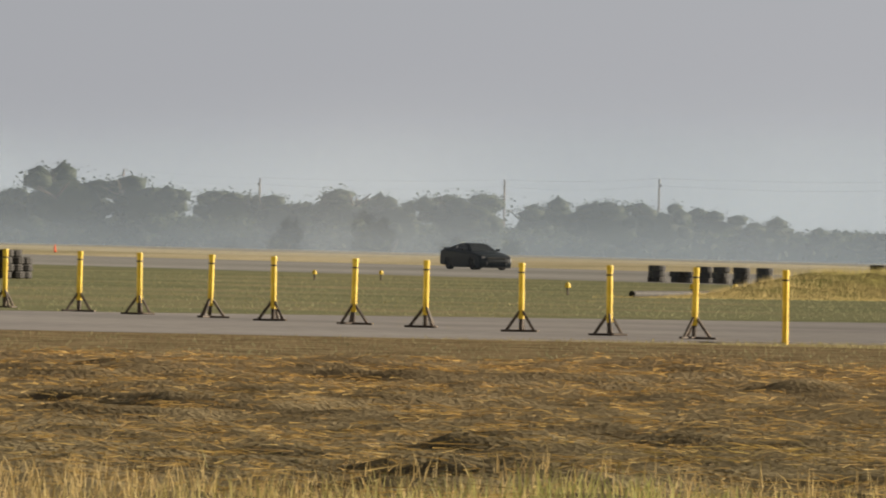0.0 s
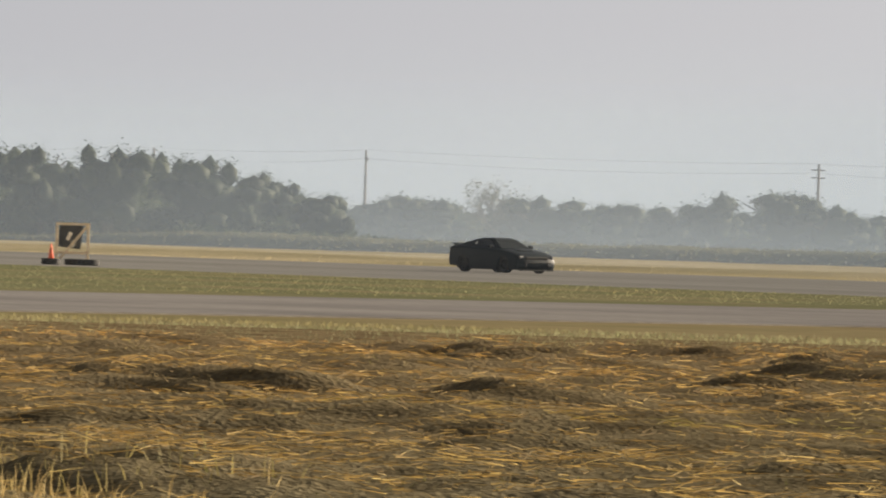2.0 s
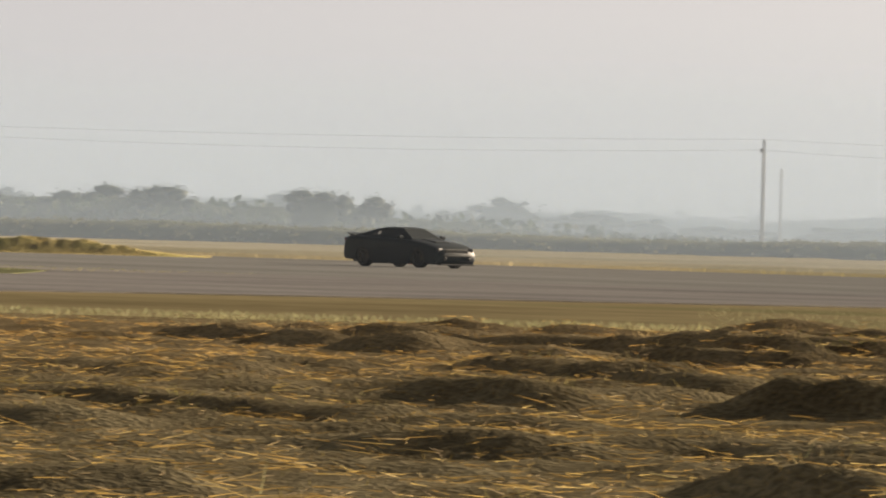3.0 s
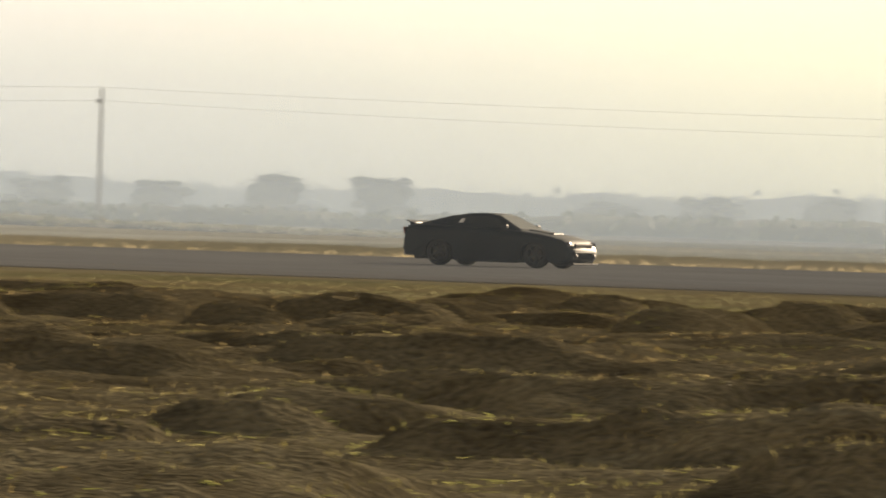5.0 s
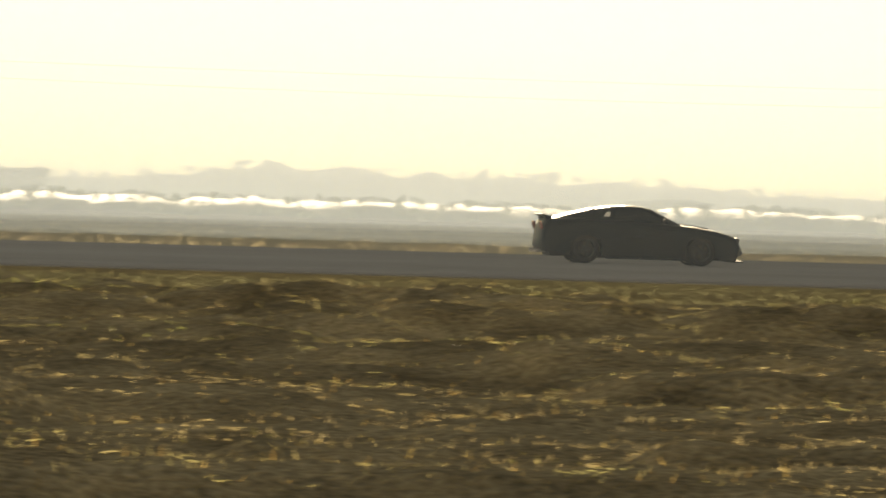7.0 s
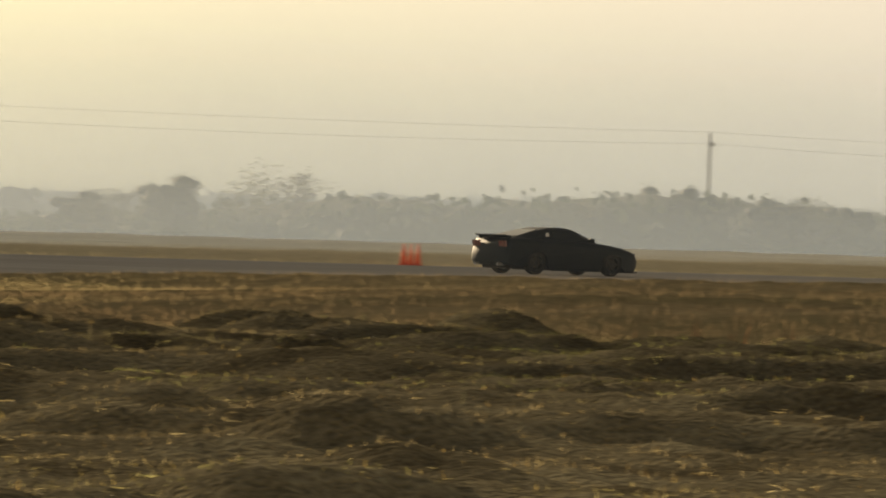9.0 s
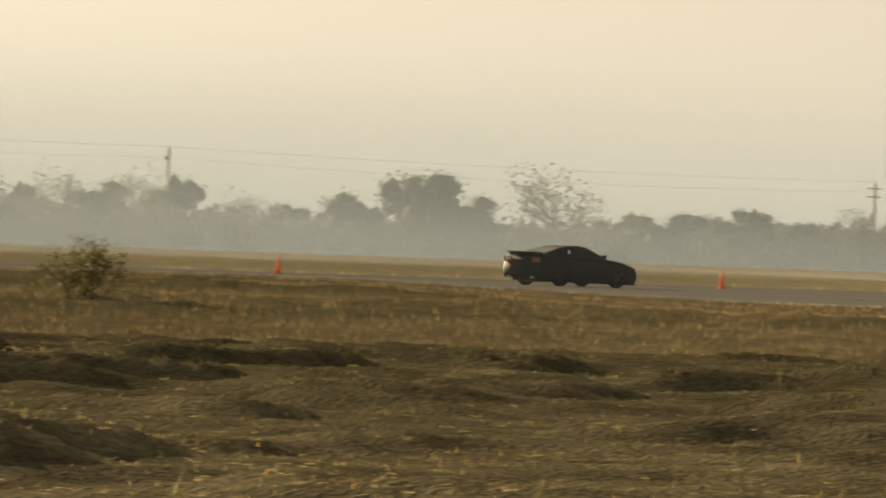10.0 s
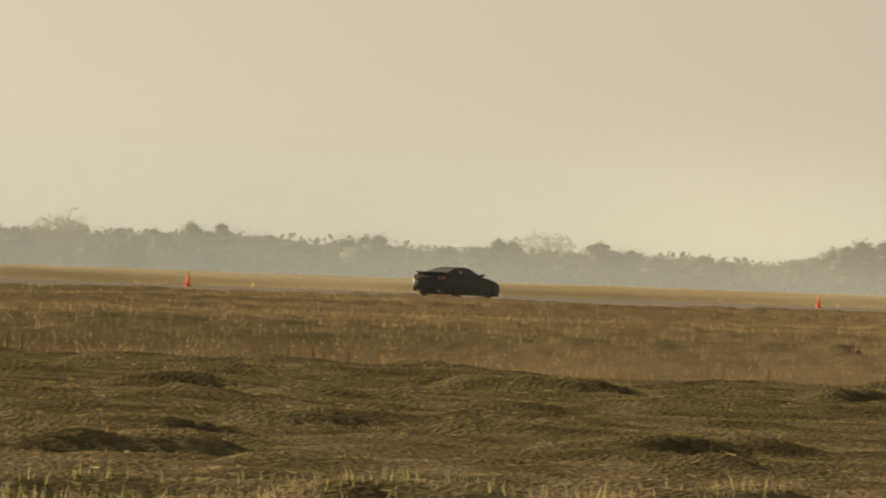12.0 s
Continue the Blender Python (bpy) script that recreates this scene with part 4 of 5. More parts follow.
plant("leafy", 584.5, 515.8, 4.7, 5.4)
plant("leafy", 598.8, 516.4, 4.3, 5.4)
plant("leafy", 572.2, 487.6, 3.9, 5.2)
plant("leafy", 606.9, 509.5, 4.6, 5.5)
plant("leafy", 660.1, 517.8, 5.1, 6.4)
plant("leafy", 612.6, 489.1, 3.4, 5.4)
plant("leafy", 628.4, 496.9, 3.9, 4.9)
plant("leafy", 639.5, 496.8, 3.8, 5.0)
plant("leafy", 658.5, 506.0, 3.8, 5.7)
plant("leafy", 615.5, 502.3, 4.1, 5.5)
plant("bare", 560.2, 489.1, 4.9, 5.1)
plant("bare", 604.6, 499.5, 6.2, 7.2)
plant("bare", 584.6, 472.9, 4.8, 4.0)
plant("bare", 624.6, 474.7, 5.1, 6.0)
plant("bare", 635.7, 477.2, 4.8, 5.5)
plant("leafy", 667.6, 491.7, 3.6, 5.7)
plant("leafy", 679.9, 489.7, 4.2, 5.8)
plant("leafy", 739.3, 521.8, 5.8, 9.7)
plant("leafy", 741.1, 517.5, 4.5, 4.8)
plant("leafy", 712.4, 490.4, 3.1, 6.6)
plant("leafy", 744.3, 505.1, 3.2, 6.2)
plant("leafy", 684.4, 498.5, 3.2, 5.2)
plant("bare", 722.9, 483.6, 4.6, 6.0)
plant("leafy", 738.5, 499.7, 3.2, 7.5)
plant("leafy", 779.3, 510.2, 4.2, 7.8)
plant("leafy", 789.7, 508.1, 5.1, 6.5)
plant("leafy", 796.5, 500.1, 3.5, 6.5)
plant("leafy", 800.4, 494.1, 4.3, 7.2)
plant("leafy", 823.0, 498.9, 3.4, 6.6)
plant("leafy", 718.4, 491.7, 2.9, 6.0)
plant("bare", 736.8, 491.9, 5.5, 6.8)
plant("bare", 782.3, 497.4, 4.6, 5.0)
plant("leafy", 839.9, 500.8, 4.5, 6.7)
plant("leafy", 847.6, 490.1, 4.6, 6.7)
plant("leafy", 865.6, 493.6, 3.4, 6.9)
plant("leafy", 891.4, 500.5, 3.7, 8.6)
plant("leafy", 921.7, 508.7, 3.5, 7.2)
plant("leafy", 943.3, 515.0, 4.9, 6.6)
plant("leafy", 928.8, 500.8, 6.4, 9.7)
plant("bare", 810.7, 500.3, 4.6, 8.0)
plant("bare", 839.0, 494.2, 5.4, 6.7)

for _kind in KINDS.values():
    for _t in _kind:
        for _o in (*_t.children_recursive, _t):
            bpy.data.objects.remove(_o)
thicket("undergrowth", -1400, -520, 520, 40, 2.2, 5.0, 24000, 0.5, 81, "hazy scrub under the tree line")
thicket("undergrowth", -520, 320, 560, 30, 0.6, 2.2, 12000, 0.42, 82, "low scrub at the field's far side")
thicket("undergrowth", 320, 1100, 515, 30, 2.2, 5.2, 22000, 0.5, 83, "hazy scrub under the tree line")
thicket("far_woods", -2200, 2000, 930, 60, 2.5, 6.2, 34000, 0.7, 84, "distant woods almost lost in the haze")
thicket("undergrowth", -694, -590, 416, 16, 4.4, 7.4, 16000, 0.3, 85, "thick scrub at the foot of the grove")
thicket("scrub", -620, -180, 388, 16, 0.85, 1.55, 18000, 0.14, 86, "low olive-brown scrub behind the pale grass", M_LEAFDRY)
grow_hay()
grow_grass()

# ---- mist ----
def haze_sheet_material(name, strength, top, forward=0.18, reach=0.0):
    """Haze put into a bluish see-through sheet: densest near the ground and uneven."""
    m = bpy.data.materials.new(name)
    m.use_nodes = True
    n, l = m.node_tree.nodes, m.node_tree.links
    n.remove(n["Principled BSDF"])
    clear, pale, glow, both, mx = n.new("ShaderNodeBsdfTransparent"), n.new("ShaderNodeBsdfDiffuse"), n.new("ShaderNodeBsdfTranslucent"), n.new("ShaderNodeMixShader"), n.new("ShaderNodeMixShader")
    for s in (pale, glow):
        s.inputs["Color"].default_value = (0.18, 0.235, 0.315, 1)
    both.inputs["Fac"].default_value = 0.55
    l.new(pale.outputs["BSDF"], both.inputs[1])
    l.new(glow.outputs["BSDF"], both.inputs[2])
    # a share of rough refraction brightens the sheet towards the sun
    ahead, pair = n.new("ShaderNodeBsdfRefraction"), n.new("ShaderNodeMixShader")
    ahead.inputs["IOR"].default_value, ahead.inputs["Roughness"].default_value = 1.33, 0.85
    ahead.inputs["Color"].default_value = (0.89, 0.9, 0.91, 1)
    pair.inputs["Fac"].default_value = forward
    l.new(both.outputs["Shader"], pair.inputs[1])
    l.new(ahead.outputs["BSDF"], pair.inputs[2])
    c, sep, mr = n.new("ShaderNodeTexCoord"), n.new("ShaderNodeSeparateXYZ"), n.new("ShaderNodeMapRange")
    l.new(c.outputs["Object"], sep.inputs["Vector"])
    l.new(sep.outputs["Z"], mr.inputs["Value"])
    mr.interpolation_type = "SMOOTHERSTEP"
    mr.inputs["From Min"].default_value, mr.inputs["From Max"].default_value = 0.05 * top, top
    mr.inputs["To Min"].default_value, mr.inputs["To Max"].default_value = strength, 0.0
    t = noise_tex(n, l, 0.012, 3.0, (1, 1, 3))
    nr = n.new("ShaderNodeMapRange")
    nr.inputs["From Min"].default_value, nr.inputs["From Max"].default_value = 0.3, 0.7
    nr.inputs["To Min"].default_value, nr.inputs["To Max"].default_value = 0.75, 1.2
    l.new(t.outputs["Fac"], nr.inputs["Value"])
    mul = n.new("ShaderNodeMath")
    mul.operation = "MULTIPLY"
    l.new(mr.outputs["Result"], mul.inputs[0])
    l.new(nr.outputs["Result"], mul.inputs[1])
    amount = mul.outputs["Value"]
    if reach:
        # keeps the sheet over the middle of the airfield and thins it out to both sides
        ab, fade, thin = n.new("ShaderNodeMath"), n.new("ShaderNodeMapRange"), n.new("ShaderNodeMath")
        ab.operation, thin.operation = "ABSOLUTE", "MULTIPLY"
        l.new(sep.outputs["X"], ab.inputs[0])
        l.new(ab.outputs["Value"], fade.inputs["Value"])
        fade.interpolation_type = "SMOOTHERSTEP"
        fade.inputs["From Min"].default_value, fade.inputs["From Max"].default_value = 0.2 * reach, reach
        fade.inputs["To Min"].default_value, fade.inputs["To Max"].default_value = 1.0, 0.0
        l.new(amount, thin.inputs[0])
        l.new(fade.outputs["Result"], thin.inputs[1])
        amount = thin.outputs["Value"]
    l.new(amount, mx.inputs["Fac"])
    l.new(clear.outputs["BSDF"], mx.inputs[1])
    l.new(pair.outputs["Shader"], mx.inputs[2])
    l.new(mx.outputs["Shader"], n["Material Output"].inputs["Surface"])
    return m


def haze_sheet(y, height, strength, seed, forward, reach=0.0):
    n = 240
    x = np.linspace(-2600, 2600, n)
    yy = y + 14 * (value_noise(x / 90, x * 0, seed) - 0.5)
    v = np.concatenate([np.stack([x, yy, np.zeros(n) - 0.5], 1), np.stack([x, yy + 3, np.zeros(n) + height], 1)])
    i = np.arange(n - 1)[:, None]
    f = np.concatenate([i, i + 1, i + n + 1, i + n], 1)
    ob = new("mist", array_mesh("mist", v, f, haze_sheet_material("mist", strength, height, forward, reach)))
    return tagged(ob, "upright see-through sheet standing in for haze over the grass", "mist", kind="stuff")


# upright tinted sheets in place of haze; the nearest lifts the car's darks
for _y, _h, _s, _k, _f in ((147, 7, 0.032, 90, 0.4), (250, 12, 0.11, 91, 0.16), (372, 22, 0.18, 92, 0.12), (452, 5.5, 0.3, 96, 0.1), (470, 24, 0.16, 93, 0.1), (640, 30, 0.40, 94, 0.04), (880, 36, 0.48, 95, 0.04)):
    haze_sheet(_y, _h, _s, _k, _f)
# two more sheets, added to brighten the middle of the airfield
haze_sheet(234, 7, 0.22, 97, 0.2, 420)
haze_sheet(160, 5, 0.05, 98, 0.3, 160)

# ---- materials of the things ----
M_PAINT = mottled("dark_car_paint", [(0.3, (0.007, 0.011, 0.015)), (0.7, (0.012, 0.018, 0.023))], 2.0, 60.0, 0.5, spec=0.12, fine_amount=0.2)
M_GLASS, _n, _l, _b = material("tinted_glass", 0.12, 0.0, 0.28)
_b.inputs["Base Color"].default_value = (0.015, 0.018, 0.02, 1)
M_CHROME, _n, _l, _b = material("bright_trim", 0.4, 0.6)
_b.inputs["Base Color"].default_value = (0.3, 0.3, 0.3, 1)
M_LENS, _n, _l, _b = material("lamp_lens", 0.5, 0.0, 0.1)
_b.inputs["Base Color"].default_value = (0.07, 0.07, 0.075, 1)
M_REDLENS, _n, _l, _b = material("red_lamp_lens", 0.08, 0.0, 0.9)
_b.inputs["Base Color"].default_value = (0.10, 0.010, 0.010, 1)
M_RUBBER = mottled("dusty_black_rubber", [(0.3, (0.012, 0.012, 0.012)), (0.7, (0.035, 0.033, 0.03))], 4.0, 40.0, 0.8)
M_RIM = mottled("dark_alloy", [(0.3, (0.025, 0.025, 0.026)), (0.7, (0.045, 0.045, 0.045))], 5.0, 40.0, 0.6, metal=0.2)
M_YELLOW = mottled("weathered_yellow_paint", [(0.3, (0.50, 0.33, 0.02)), (0.5, (0.66, 0.47, 0.03)), (0.72, (0.74, 0.56, 0.08))], 4.0, 40.0, 0.55)
M_STEEL = mottled("rusty_dark_steel", [(0.3, (0.035, 0.03, 0.028)), (0.7, (0.10, 0.075, 0.055))], 8.0, 60.0, 0.7, metal=0.3)
M_BARESTEEL = mottled("pale_galvanised_steel", [(0.3, (0.35, 0.34, 0.33)), (0.7, (0.55, 0.54, 0.52))], 8.0, 60.0, 0.5, metal=0.4)
M_ORANGE = mottled("faded_orange_plastic", [(0.3, (0.62, 0.09, 0.03)), (0.7, (0.78, 0.15, 0.05))], 3.0, 30.0, 0.6)
M_WHITE = mottled("dull_white_paint", [(0.3, (0.62, 0.60, 0.55)), (0.7, (0.78, 0.76, 0.70))], 3.0, 30.0, 0.6)
M_LUMBER = mottled("pale_sawn_lumber", [(0.3, (0.62, 0.48, 0.30)), (0.5, (0.76, 0.62, 0.42)), (0.7, (0.84, 0.72, 0.52))], 3.0, 30.0, 0.75, stretch=(1, 1, 6))
M_OLDLUMBER = mottled("dark_weathered_lumber", [(0.3, (0.06, 0.05, 0.04)), (0.7, (0.14, 0.115, 0.085))], 3.0, 30.0, 0.85, stretch=(1, 1, 6))
M_TARP = mottled("black_plastic_sheet", [(0.3, (0.012, 0.013, 0.015)), (0.7, (0.04, 0.042, 0.046))], 3.0, 20.0, 0.4, bump=0.03)
M_POLE = mottled("weathered_wooden_pole", [(0.3, (0.10, 0.075, 0.055)), (0.7, (0.20, 0.155, 0.115))], 2.0, 25.0, 0.9, stretch=(1, 1, 0.2))
M_WIRE, _n, _l, _b = material("aluminium_wire", 0.5, 0.6)
_b.inputs["Base Color"].default_value = (0.20, 0.19, 0.18, 1)
M_PANEL = mottled("black_display_panel", [(0.3, (0.012, 0.012, 0.013)), (0.7, (0.03, 0.03, 0.031))], 3.0, 50.0, 0.55)
M_SEGMENT = mottled("unlit_display_segment", [(0.3, (0.035, 0.034, 0.032)), (0.7, (0.06, 0.057, 0.052))], 6.0, 60.0, 0.6)
M_LED, _n, _l, _b = material("red_indicator", 0.4)
_b.inputs["Base Color"].default_value = (0.6, 0.02, 0.02, 1)
_b.inputs["Emission Color"].default_value = (1.0, 0.03, 0.02, 1)
_b.inputs["Emission Strength"].default_value = 1.2
M_BIRD = mottled("dark_feathers", [(0.3, (0.02, 0.018, 0.016)), (0.7, (0.05, 0.045, 0.04))], 20.0, 90.0, 0.8)
M_SHEDROOF = mottled("dull_sheet_metal", [(0.3, (0.20, 0.20, 0.20)), (0.7, (0.32, 0.32, 0.31))], 0.8, 12.0, 0.5, metal=0.3)


def thing(name, label, category, group="", at=None):
    ob = tagged(new(name), label, category, group)
    if at is not None:
        ob.matrix_basis = at
    return ob


# ---- the car ----
CAR_LANE = 197.0


def arch(cx, r, n=9):
    """A wheel opening, from its front foot over the top to its rear foot."""
    return [(cx + r * math.cos(a), 0.34 + r * math.sin(a)) for a in (math.radians(-12 + 204 * i / n) for i in range(n + 1))]


def car_body():
    side = [(-2.30, 0.25), (-2.38, 0.40), (-2.36, 0.62), (-2.33, 0.82), (-2.26, 1.00), (-2.05, 1.045), (-1.7, 1.05), (-1.0, 1.02), (0.0, 0.985), (0.86, 0.95), (1.3, 0.905), (1.75, 0.835),
            (2.1, 0.75), (2.27, 0.68), (2.33, 0.58), (2.39, 0.46), (2.37, 0.30), (2.28, 0.14), (1.95, 0.13)]
    side += arch(1.42, 0.385) + [(0.95, 0.125), (-0.82, 0.125)] + arch(-1.31, 0.385) + [(-1.85, 0.22)]
    layers = [(-0.945, 0.05, 0.13), (-0.925, 0.03, 0.05), (-0.84, 0.016, 0.012), (-0.5, 0.0, 0.0), (0.0, -0.004, -0.012), (0.5, 0.0, 0.0), (0.84, 0.016, 0.012), (0.925, 0.03, 0.05), (0.945, 0.05, 0.13)]
    bm = bmesh.new()
    rings = []
    for y, k, dz in layers:
        ring = []
        for x, z in side:
            hip = 0.985 if abs(y) > 0.93 and abs(x) < 1.0 else 1.0
            ring.append(bm.verts.new((x * (1 - k * min(1, (abs(x) / 2.1) ** 3)), y * hip * (1 - 0.05 * max(0, abs(x) - 1.7)), z - dz * max(0, min(1, (z - 0.5) / 0.4)))))
        rings.append(ring)
    n = len(side)
    for p, q in zip(rings, rings[1:]):
        for i in range(n):
            j = (i + 1) % n
            bm.faces.new((p[i], p[j], q[j], q[i]))
    bm.faces.new(rings[0][::-1])
    bm.faces.new(rings[-1])
    bmesh.ops.recalc_face_normals(bm, faces=bm.faces)
    return bm


def cabin_half(z):
    return 0.79 - 0.25 * (z - 0.95) / 0.41


def car_cabin():
    top = [(-2.04, 1.035), (-1.72, 1.115), (-1.35, 1.212), (-1.0, 1.285), (-0.65, 1.345), (-0.25, 1.365), (0.05, 1.345), (0.27, 1.285), (0.6, 1.125), (0.95, 0.935)]
    bm = bmesh.new()
    cols = []
    for x, z in top:
        w = cabin_half(z)
        cols.append([bm.verts.new((x, -w, z - 0.02)), bm.verts.new((x, -w * 0.86, z)), bm.verts.new((x, w * 0.86, z)), bm.verts.new((x, w, z - 0.02))])
    base = [(bm.verts.new((x, -cabin_half(0.93), 0.93)), bm.verts.new((x, cabin_half(0.93), 0.93))) for x, z in top]
    for i in range(len(top) - 1):
        a, b = cols[i], cols[i + 1]
        for j in range(3):
            bm.faces.new((a[j], b[j], b[j + 1], a[j + 1]))
        bm.faces.new((base[i][0], base[i + 1][0], b[0], a[0]))
        bm.faces.new((a[3], b[3], base[i + 1][1], base[i][1]))
    bmesh.ops.recalc_face_normals(bm, faces=bm.faces)
    return bm


def side_plate(points, sign, proud=0.008, thick=0.012):
    """A flat piece lying on the cabin's flank."""
    bm = bmesh.new()
    out = [bm.verts.new((x, sign * (cabin_half(z + 0.02) + proud), z)) for x, z in points]
    inn = [bm.verts.new((x, sign * (cabin_half(z + 0.02) + proud - thick), z)) for x, z in points]
    bm.faces.new(out)
    bm.faces.new(inn[::-1])
    for i in range(len(points)):
        j = (i + 1) % len(points)
        bm.faces.new((out[j], out[i], inn[i], inn[j]))
    bmesh.ops.recalc_face_normals(bm, faces=bm.faces)
    return bm


def cross_plate(a, b, inset, proud):
    """A sloping pane across the cabin between two stations (x, z)."""
    bm = bmesh.new()
    n = Vector((-(b[1] - a[1]), 0, b[0] - a[0])).normalized() * proud
    wa, wb = cabin_half(a[1]) * inset, cabin_half(b[1]) * inset
    vs = [Vector((a[0], -wa, a[1])), Vector((a[0], wa, a[1])), Vector((b[0], wb, b[1])), Vector((b[0], -wb, b[1]))]
    up = [bm.verts.new(v + n) for v in vs]
    dn = [bm.verts.new(v - n) for v in vs]
    bm.faces.new(up)
    bm.faces.new(dn[::-1])
    for i in range(4):
        bm.faces.new((up[(i + 1) % 4], up[i], dn[i], dn[(i + 1) % 4]))
    bmesh.ops.recalc_face_normals(bm, faces=bm.faces)
    return bm


def build_car():
    car = thing("car", "dark two-door sports coupe with a rear spoiler racing along the runway", "car")
    body = part("body", car_body(), M_PAINT, car, smooth=False)
    body.data.polygons.foreach_set("use_smooth", [len(p.vertices) == 4 for p in body.data.polygons])
    part("cabin", car_cabin(), M_PAINT, car, smooth=True)
    bm = bmesh.new()
    box(bm, (4.2, 1.3, 0.48), (-0.02, 0, 0.39), bevel=0.03)
    part("underbody", bm, M_RUBBER, car)
    part("windscreen", cross_plate((0.90, 0.965), (0.22, 1.31), 0.84, 0.007), M_GLASS, car, "raked windscreen")
    part("rear_window", cross_plate((-1.05, 1.284), (-1.80, 1.098), 0.82, 0.007), M_GLASS, car)
    for s in (-1, 1):
        part("side_window", side_plate([(-0.62, 1.0), (0.66, 0.985), (0.40, 1.12), (0.18, 1.235), (-0.05, 1.285), (-0.55, 1.295)], s), M_GLASS, car)
        q = part("quarter_window", side_plate([(-1.18, 1.06), (-0.70, 1.03), (-0.66, 1.28), (-0.90, 1.245)], s), M_GLASS, car)
        # white plate painted for the bright sky seen through the quarter window
        part("sticker", side_plate([(-0.86, 1.10), (-0.72, 1.10), (-0.70, 1.21), (-0.80, 1.20)], s, 0.014, 0.004), M_WHITE, q, "pale patch painted for the sky seen through the glass")
        bm = bmesh.new()
        box(bm, (0.16, 0.2, 0.12), (0.58, s * 0.98, 1.02), bevel=0.03)
        part("mirror", bm, M_PAINT, car)
        bm = bmesh.new()
        box(bm, (0.10, 0.34, 0.13), (2.24, s * 0.66, 0.62), (0, 18, s * -14), bevel=0.03)
        part("headlight", bm, M_LENS, car, "clear headlight")
        bm = bmesh.new()
        lathe(bm, [(0.0, -0.03), (0.07, -0.03), (0.07, 0.03), (0.0, 0.03)], 12, (2.37, s * 0.55, 0.33), "Y")
        part("fog_lamp", bm, M_LENS, car)
        for i in range(3):
            bm = bmesh.new()
            box(bm, (0.05, 0.10, 0.19), (-2.335, s * (0.50 + 0.135 * i), 0.86), (0, -10, 0), bevel=0.015)
            part("tail_light", bm, M_REDLENS, car, "red tail light")
        bm = bmesh.new()
        box(bm, (1.75, 0.04, 0.07), (0.06, s * 0.935, 0.15), bevel=0.012)
        part("side_skirt", bm, M_PAINT, car)
        bm = bmesh.new()
        rod(bm, (-2.44, s * 0.55, 0.27), (-2.2, s * 0.55, 0.27), 0.045, None, 10)
        part("exhaust", bm, M_CHROME, car, "bright exhaust tip")
        bm = bmesh.new()
        box(bm, (0.13, 0.03, 0.03), (-0.42, s * 0.935, 0.84), bevel=0.008)
        part("door_handle", bm, M_PAINT, car)
    bm = bmesh.new()
    box(bm, (0.26, 1.5, 0.03), (-2.2, 0, 1.085), (0, 14, 0), bevel=0.012)
    for s in (-1, 1):
        box(bm, (0.16, 0.06, 0.08), (-2.15, s * 0.66, 1.045), bevel=0.012)
    part("spoiler", bm, M_PAINT, car, "raised rear spoiler")
    bm = bmesh.new()
    box(bm, (0.06, 1.05, 0.20), (2.335, 0, 0.55), (0, 10, 0), bevel=0.02)
    part("grille", bm, M_RUBBER, car, "black front grille")
    bm = bmesh.new()
    box(bm, (0.22, 1.55, 0.035), (2.33, 0, 0.125), (0, -3, 0), bevel=0.01)
    part("chin_spoiler", bm, M_RUBBER, car)
    bm = bmesh.new()
    box(bm, (0.05, 1.3, 0.03), (2.395, 0, 0.42), bevel=0.01)
    part("bumper_trim", bm, M_RUBBER, car)
    bm = bmesh.new()
    box(bm, (0.72, 0.62, 0.035), (1.3, 0, 0.918), (0, 7.5, 0), bevel=0.015)
    part("hood_scoop", bm, M_PAINT, car)
    wheels = []
    for x in (1.42, -1.31):
        for s in (-1, 1):
            bm = bmesh.new()
            lathe(bm, [(0.02, -0.06), (0.16, -0.06), (0.16, 0.06), (0.02, 0.06)], 16, axis="Y")
            wheel = part("wheel", bm, M_STEEL, car)
            wheel.matrix_basis = pose(x, s * 0.80, 0.34)
            bm = bmesh.new()
            lathe(bm, [(0.245, -0.11), (0.29, -0.125), (0.325, -0.12), (0.34, -0.09), (0.34, 0.09), (0.325, 0.12), (0.29, 0.125), (0.245, 0.11)], 32, axis="Y")
            part("tyre", bm, M_RUBBER, wheel, smooth=True)
            bm = bmesh.new()
            lathe(bm, [(0.215, -0.11), (0.25, -0.115), (0.25, 0.115), (0.215, 0.11)], 28, axis="Y")
            for i in range(5):
                box(bm, (0.055, 0.03, 0.23), (0.12 * math.sin(i * 1.2566), s * 0.085, 0.12 * math.cos(i * 1.2566)), (0, math.degrees(i * 1.2566), 0), bevel=0.006)
            lathe(bm, [(0.0, s * 0.07), (0.06, s * 0.07), (0.055, s * 0.105), (0.0, s * 0.11)], 12, axis="Y")
            bmesh.ops.recalc_face_normals(bm, faces=bm.faces)
            part("rim", bm, M_RIM, wheel)
            wheels.append((wheel, x, s * 0.80))
    return car, wheels


CAR, WHEELS = build_car()


